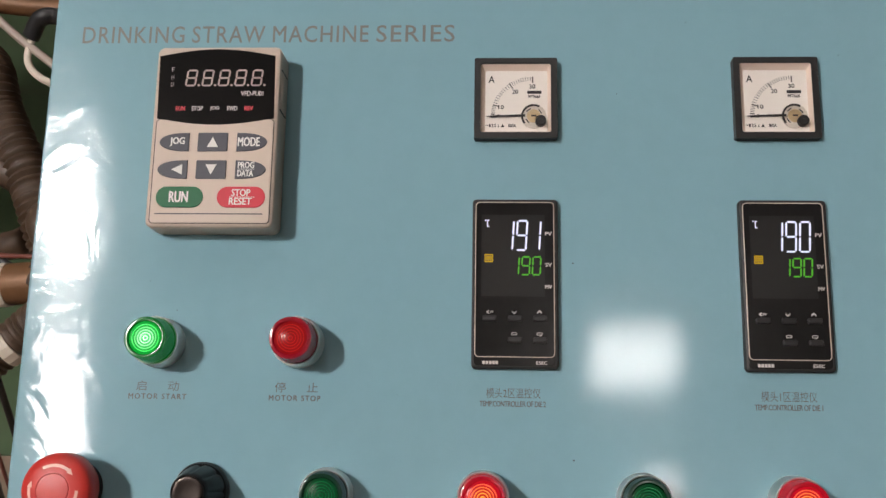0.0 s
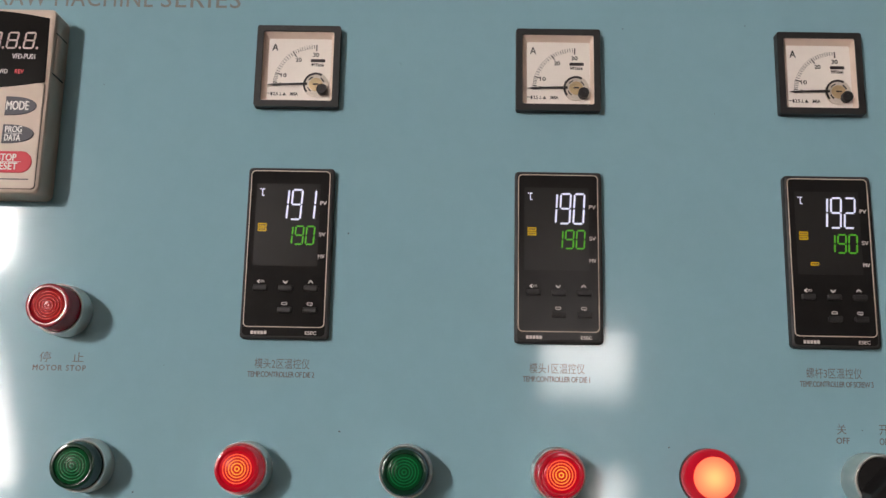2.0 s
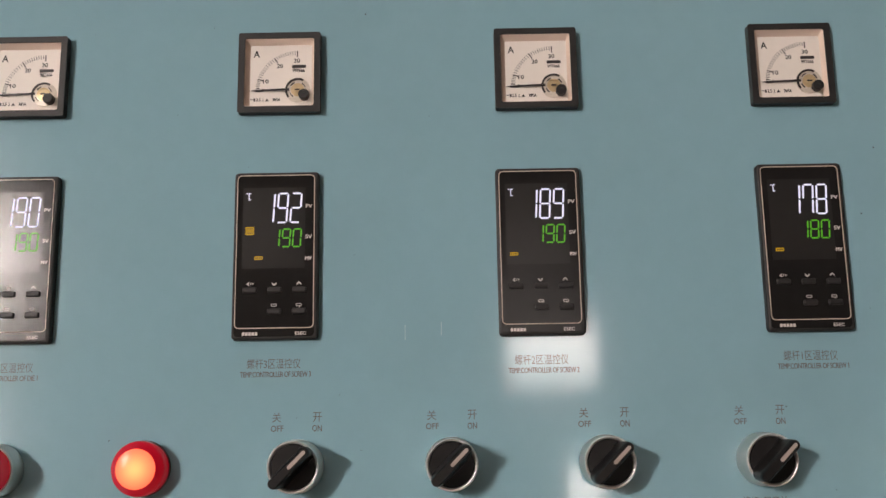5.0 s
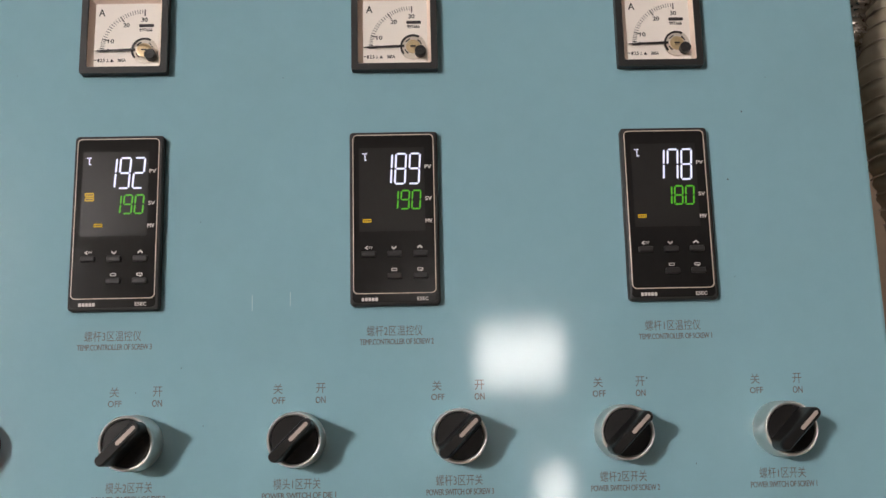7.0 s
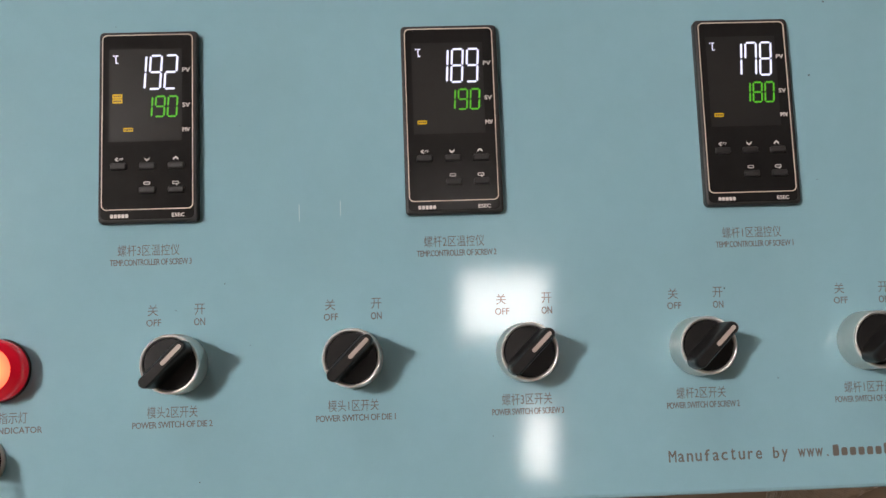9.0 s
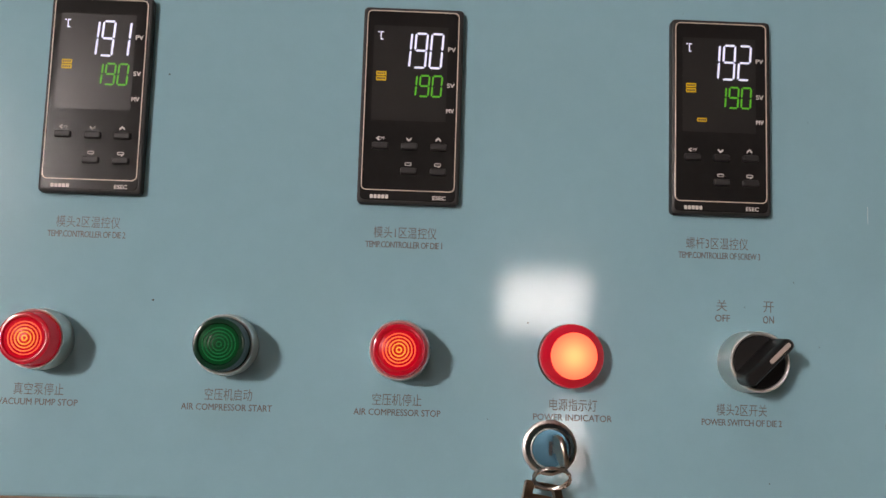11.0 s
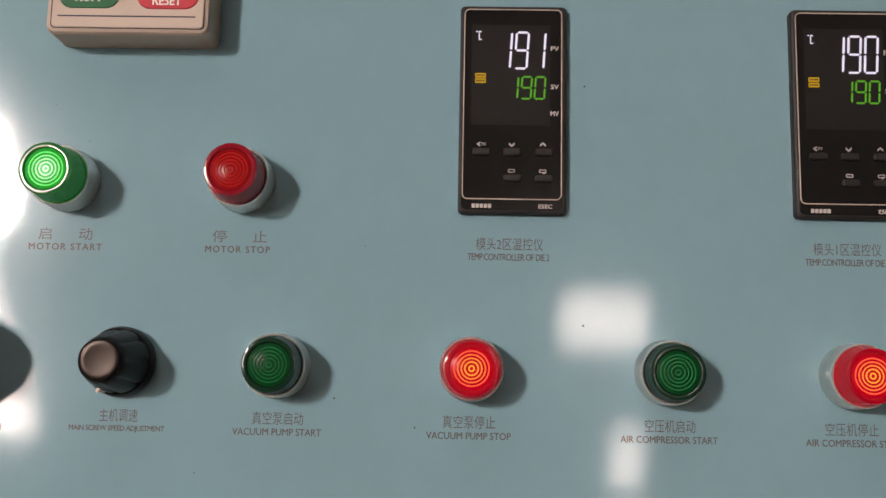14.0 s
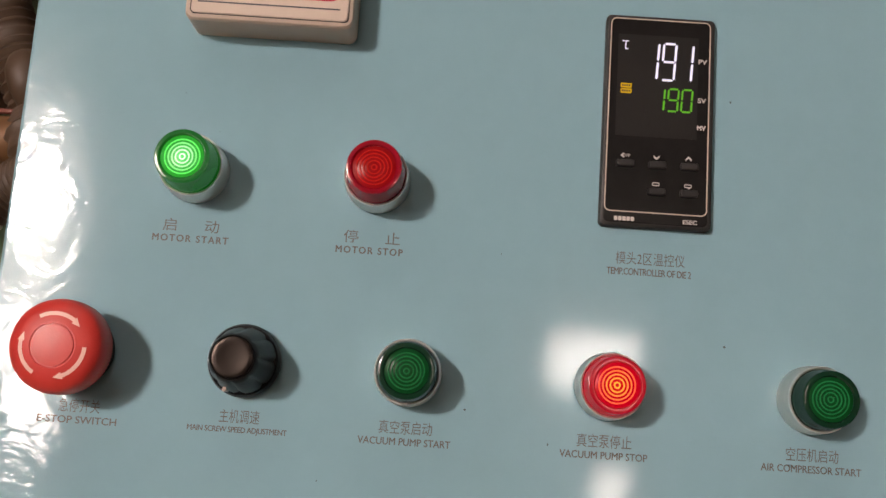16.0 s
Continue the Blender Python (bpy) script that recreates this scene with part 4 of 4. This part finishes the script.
for turn in (0, 120, 240):
    bm = bmesh.new()
    head_pts = [(0.0143, 62), (0.0127, 46), (0.0113, 62)]
    outer_l = [(0.0136, a) for a in range(62, 130, 6)]
    inner_l = [(0.0120, a) for a in range(62, 130, 6)]

    def dome(r):
        return RAISE + 0.0283 + (0.0142 - r) / 0.0048 * 0.0008 + 0.00015

    vo = [bm.verts.new((r * math.cos(radians(a)), -dome(r), r * math.sin(radians(a)))) for r, a in outer_l]
    vi = [bm.verts.new((r * math.cos(radians(a)), -dome(r), r * math.sin(radians(a)))) for r, a in inner_l]
    for i in range(len(vo) - 1):
        bm.faces.new((vo[i], vo[i + 1], vi[i + 1], vi[i]))
    bm.faces.new([bm.verts.new((r * math.cos(radians(a)), -dome(r), r * math.sin(radians(a)))) for r, a in head_pts])
    part("arrow", bm, ARROW_INK, stop, "pale printed turning arrow", 0, pose(0, 0, 0, 0, turn + 8, 0))

# speed knob
knob = thing("speed_knob", on_panel(-0.1470, -0.0685), "black fluted speed knob with a flat glossy cap", "knob")
part("skirt", lathe([(0.0150, 0.0005), (0.0154, 0.0015), (0.0154, 0.0045), (0.0146, 0.0065), (0.0120, 0.0075)], 64), BLACK_KNOB, knob, "round black skirt")
part("grip", lathe([(0.0140, 0.0060), (0.0134, 0.0110), (0.0104, 0.0245), (0.0094, 0.0274), (0.0088, 0.0280), (0.0085, 0.0276), (0, 0.0276)], 72,
                    lambda i, h: 1 - 0.075 * max(0, math.cos(2 * math.pi * i / 72 * 8)) ** 4 if h < 0.0260 else 1), BLACK_KNOB, knob, "tapered fluted grip")
part("cap", lathe([(0.0085, 0.0272), (0.0084, 0.0284), (0.0078, 0.0286), (0.0058, 0.0284), (0.0, 0.0283)], 48), material("dark_bronze_cap", (0.022, 0.018, 0.016, 1), 0.28, 1.0, vary=0.2), knob, "dished dark bronze cap")
part("pointer", prism(rounded(-0.0006, -0.0144, 0.0006, -0.0112, 0.0003, 2), 0.0062, 0.0150), LINE, knob, "white pointer mark", at=pose(0, 0, 0, 0, 22, 0))

# key switch
lock = thing("key_switch", on_panel(0.2442, -0.1118), "chrome key switch with a key in it", "key switch")
part("collar", lathe([(0.0126, 0.0), (0.0128, 0.0008), (0.0125, 0.0020), (0.0112, 0.0026)], 64), CHROME, lock, "satin metal flange")
part("bevel", lathe([(0.0116, 0.0020), (0.0112, 0.0040), (0.0094, 0.0066), (0.0092, 0.0060)], 22), DARK_CHROME, lock, "dark faceted bevel ring", 0)
part("inner_ring", lathe([(0.0094, 0.0058), (0.0094, 0.0067), (0.0090, 0.0069), (0.0087, 0.0064), (0.0086, 0.0040)], 48), CHROME, lock, "thin chrome ring")
part("barrel", lathe([(0.0087, 0.003), (0.0086, 0.0052), (0.0, 0.0054)], 48), BARREL, lock, "polished barrel with the panel's blue reflection in its colour")
part("slot", prism(rounded(-0.0008, -0.0032, 0.0008, 0.0032, 0.0003, 2), 0.0054, 0.0056), BLACK_PLASTIC, lock, "", 0)


def key_bm():
    """A flat key in the plane u, h: blade from the lock, bow outwards."""
    bm = bmesh.new()
    bow = [(-0.0026, 0.004), (-0.0026, 0.0105), (-0.0075, 0.0125), (-0.0095, 0.0165), (-0.0090, 0.0260), (-0.0060, 0.0285), (0.0060, 0.0285), (0.0090, 0.0260), (0.0095, 0.0165), (0.0075, 0.0125), (0.0026, 0.0105), (0.0026, 0.004)]
    t = 0.0011
    a = [bm.verts.new((-t, -h * 0.86, u * 0.72)) for u, h in bow]
    b = [bm.verts.new((t, -h * 0.86, u * 0.72)) for u, h in bow]
    n = len(bow)
    for i in range(n):
        bm.faces.new((a[i], a[(i + 1) % n], b[(i + 1) % n], b[i]))
    bm.faces.new(a)
    bm.faces.new(b[::-1])
    return bm


part("key", key_bm(), KEY_METAL, lock, "worn pale metal key in the lock", at=pose(0.0015, 0, 0, 0, -14, 5))
ring_pts = [(0.0082 * math.cos(2 * math.pi * i / 16), 0.0, 0.0082 * math.sin(2 * math.pi * i / 16)) for i in range(17)]
rings = thing("key_ring", on_panel(0.2428, -0.1236, 0.0215), "wire key ring with a spare key hanging on it", "key ring")
for tilt in (0, 14):
    part("wire", tube(ring_pts, 0.0006, 8, steps=4), STEEL, rings, "", 40, pose(0.0, 0, 0, 52, tilt, 6))
bm = joined(band([(-0.0112, -0.006), (0.0112, -0.006), (0.0086, 0.0048), (-0.0086, 0.0048)], [(-0.0058, -0.0012), (0.0058, -0.0012), (0.0050, 0.0022), (-0.0050, 0.0022)], -0.001, 0.001),
            prism([(-0.0112, -0.006), (-0.0052, -0.0150), (-0.0030, -0.0165), (-0.0030, -0.030), (0.0, -0.032), (0.0030, -0.030), (0.0030, -0.0165), (0.0052, -0.0150), (0.0112, -0.006)], -0.001, 0.001, 0.0002))
spare = part("spare_key", bm, DARK_STEEL, rings, "tarnished spare key", at=pose(-0.003, 0.007, -0.0075, -25, 10, 20))
part("stamp", prism(rounded(-0.0040, -0.0115, 0.0040, -0.0080, 0.001, 3), 0.0009, 0.0013), STEEL, spare, "stamped bar on the bow", 0)

# ---- what stands behind the console ----
def spot(x, y, z):
    return tuple(P @ Vector((x, y, z)))


def hose(name, pts, r, mat, label, rib=0.0, pitch=0.01, cat="hose"):
    return tagged(part(name, tube([spot(*p) for p in pts], r, 16, rib, pitch), mat, None, "", 60), label, cat)


def ground(x, y):
    """A point on the hall floor in the panel's frame."""
    return tuple(P.inverted() @ Vector((x, y, 0.02)))


# extruder barrel guard: a large rounded grey-brown vessel on legs
vessel = thing("material_hopper", pose(-1.60, 1.05, 0), "large dusty grey-brown sheet metal hopper on legs", "hopper")
bm = bmesh.new()
prof = [(0.02, 0.72), (0.10, 0.74), (0.22, 0.86), (0.34, 1.02), (0.42, 1.20), (0.44, 1.55), (0.43, 1.58), (0.02, 1.60)]
rows = [[bm.verts.new((r * math.cos(2 * math.pi * k / 48), r * math.sin(2 * math.pi * k / 48), z)) for k in range(48)] for r, z in prof]
for a, b in zip(rows, rows[1:]):
    for k in range(48):
        bm.faces.new((a[k], a[(k + 1) % 48], b[(k + 1) % 48], b[k]))
bm.faces.new(rows[0][::-1])
bm.faces.new(rows[-1])
part("shell", bm, HOPPER, vessel, "", 35)
for k in range(3):
    a = radians(90 + 120 * k)
    part("leg", tube([(0.36 * math.cos(a), 0.36 * math.sin(a), 1.15), (0.42 * math.cos(a), 0.42 * math.sin(a), 0.5), (0.46 * math.cos(a), 0.46 * math.sin(a), 0.0)], 0.02, 10), RUST, vessel)

hose("corrugated_hose", [(-0.60, 0.50, 0.40), (-0.50, 0.36, 0.33), (-0.47, 0.34, 0.27), (-0.43, 0.33, 0.20), (-0.40, 0.33, 0.13), (-0.36, 0.36, 0.05), ground(-0.3, 0.75)], 0.020, HOSE_BROWN, "brown dusty corrugated hose hanging to the floor", 0.0016, 0.008)
hose("rubber_hose", [ground(-0.75, 0.55), (-0.56, 0.34, 0.22), (-0.47, 0.33, 0.215), (-0.42, 0.34, 0.18), (-0.38, 0.38, 0.10), ground(-0.25, 0.70)], 0.015, HOSE_BROWN, "brown rubber hose looping behind the console")
hose("rubber_hose", [ground(-0.70, 0.50), (-0.56, 0.36, 0.15), (-0.47, 0.36, 0.142), (-0.42, 0.35, 0.16), (-0.37, 0.34, 0.20), (-0.30, 0.16, 0.25)], 0.014, HOSE_BROWN, "brown rubber hose curving up behind the console")
pipe = hose("pipe", [ground(-0.72, 0.40), (-0.58, 0.30, 0.08), (-0.44, 0.30, 0.094), (-0.33, 0.28, 0.10), (-0.25, 0.16, 0.10)], 0.019, RUST, "orange-brown metal pipe with a white band", cat="pipe")
part("band", tube([spot(-0.438, 0.30, 0.094), spot(-0.430, 0.30, 0.0945), spot(-0.424, 0.30, 0.095)], 0.0202, 16), CABLE_WHITE, pipe, "white tape band")
low = hose("corrugated_hose", [ground(-0.66, 0.30), (-0.52, 0.30, -0.04), (-0.46, 0.30, 0.005), (-0.42, 0.30, 0.04), (-0.37, 0.28, 0.07), (-0.25, 0.155, 0.07)], 0.018, HOSE_BROWN, "brown corrugated hose with a pale clamp", 0.0012, 0.007)
part("clamp", tube([spot(-0.424, 0.30, 0.037), spot(-0.4195, 0.30, 0.0405), spot(-0.415, 0.30, 0.044)], 0.0196, 16), CABLE_WHITE, low, "pale hose clamp")
hose("cable", [ground(-0.62, 0.42), (-0.50, 0.31, 0.13), (-0.44, 0.31, 0.124), (-0.38, 0.30, 0.125), (-0.25, 0.157, 0.13)], 0.0022, CABLE_MAROON, "thin dark red cable running into the console", cat="cable")
hose("cable", [ground(-0.60, 0.45), (-0.50, 0.33, 0.15), (-0.44, 0.32, 0.118), (-0.38, 0.30, 0.095), (-0.25, 0.157, 0.09)], 0.004, CABLE_DARK, "dark cable running into the console", cat="cable")
hose("cable", [(-0.25, 0.157, 0.285), (-0.385, 0.30, 0.288), (-0.410, 0.30, 0.290), (-0.428, 0.30, 0.305), (-0.430, 0.30, 0.325), (-0.420, 0.30, 0.350), (-0.395, 0.30, 0.36), (-0.25, 0.157, 0.30)], 0.0035, CABLE_WHITE, "white looped cable behind the console", cat="cable")
hose("rod", [(-0.75, 0.42, 0.50), (-0.52, 0.30, 0.39), (-0.43, 0.30, 0.325), (-0.36, 0.29, 0.275), (-0.25, 0.157, 0.22)], 0.004, PALE_SHEET, "thin pale metal rod beside the hoses", cat="rod")
hose("cable", [(-0.43, 0.30, 0.335), (-0.415, 0.29, 0.350), (-0.38, 0.28, 0.345), (-0.25, 0.157, 0.29)], 0.008, CABLE_DARK, "thick black cable with a plug", cat="cable")
hose("pipe", [(-0.80, 0.40, 0.42), (-0.56, 0.34, 0.395), (-0.45, 0.34, 0.385), (-0.36, 0.32, 0.37), (-0.25, 0.157, 0.30)], 0.010, RUST, "thin orange-brown metal pipe", cat="pipe")
CLEAR = [(1.00, 0.14, 0.60), (0.925, 0.12, 0.40), (0.853, 0.12, 0.235), (0.832, 0.12, 0.160), (0.848, 0.13, 0.07), (0.90, 0.18, -0.06), ground(1.05, 0.55)]
clear = thing("clear_hose", pose(1.05, 0.55, 0), "clear dusty hose with a spiral steel wire", "hose")
wall = part("wall", tube([spot(*p) for p in CLEAR], 0.034, 24, 0.0011, 0.011), HOSE_CLEAR, clear, "cloudy clear hose wall", 60)
wire = part("wire", tube(spiral([spot(*p) for p in CLEAR], 0.0347, 0.011), 0.0008, 5, steps=1), PALE_SHEET, clear, "spiral steel wire", 60)
wall.matrix_parent_inverse = wire.matrix_parent_inverse = pose(1.05, 0.55, 0).inverted()
hose("braided_hose", [(0.93, 0.16, 0.55), (0.850, 0.16, 0.32), (0.826, 0.16, 0.245), (0.812, 0.17, 0.205), (0.79, 0.20, 0.16), ground(0.78, 0.60)], 0.010, STEEL, "braided steel hose beside the console", 0.0009, 0.005)
hose("cable", [(0.735, 0.155, 0.26), (0.76, 0.18, 0.255), (0.81, 0.18, 0.225), (0.86, 0.19, 0.19), ground(0.95, 0.60)], 0.0025, CABLE_MAROON, "thin dark red cable beside the console", cat="cable")
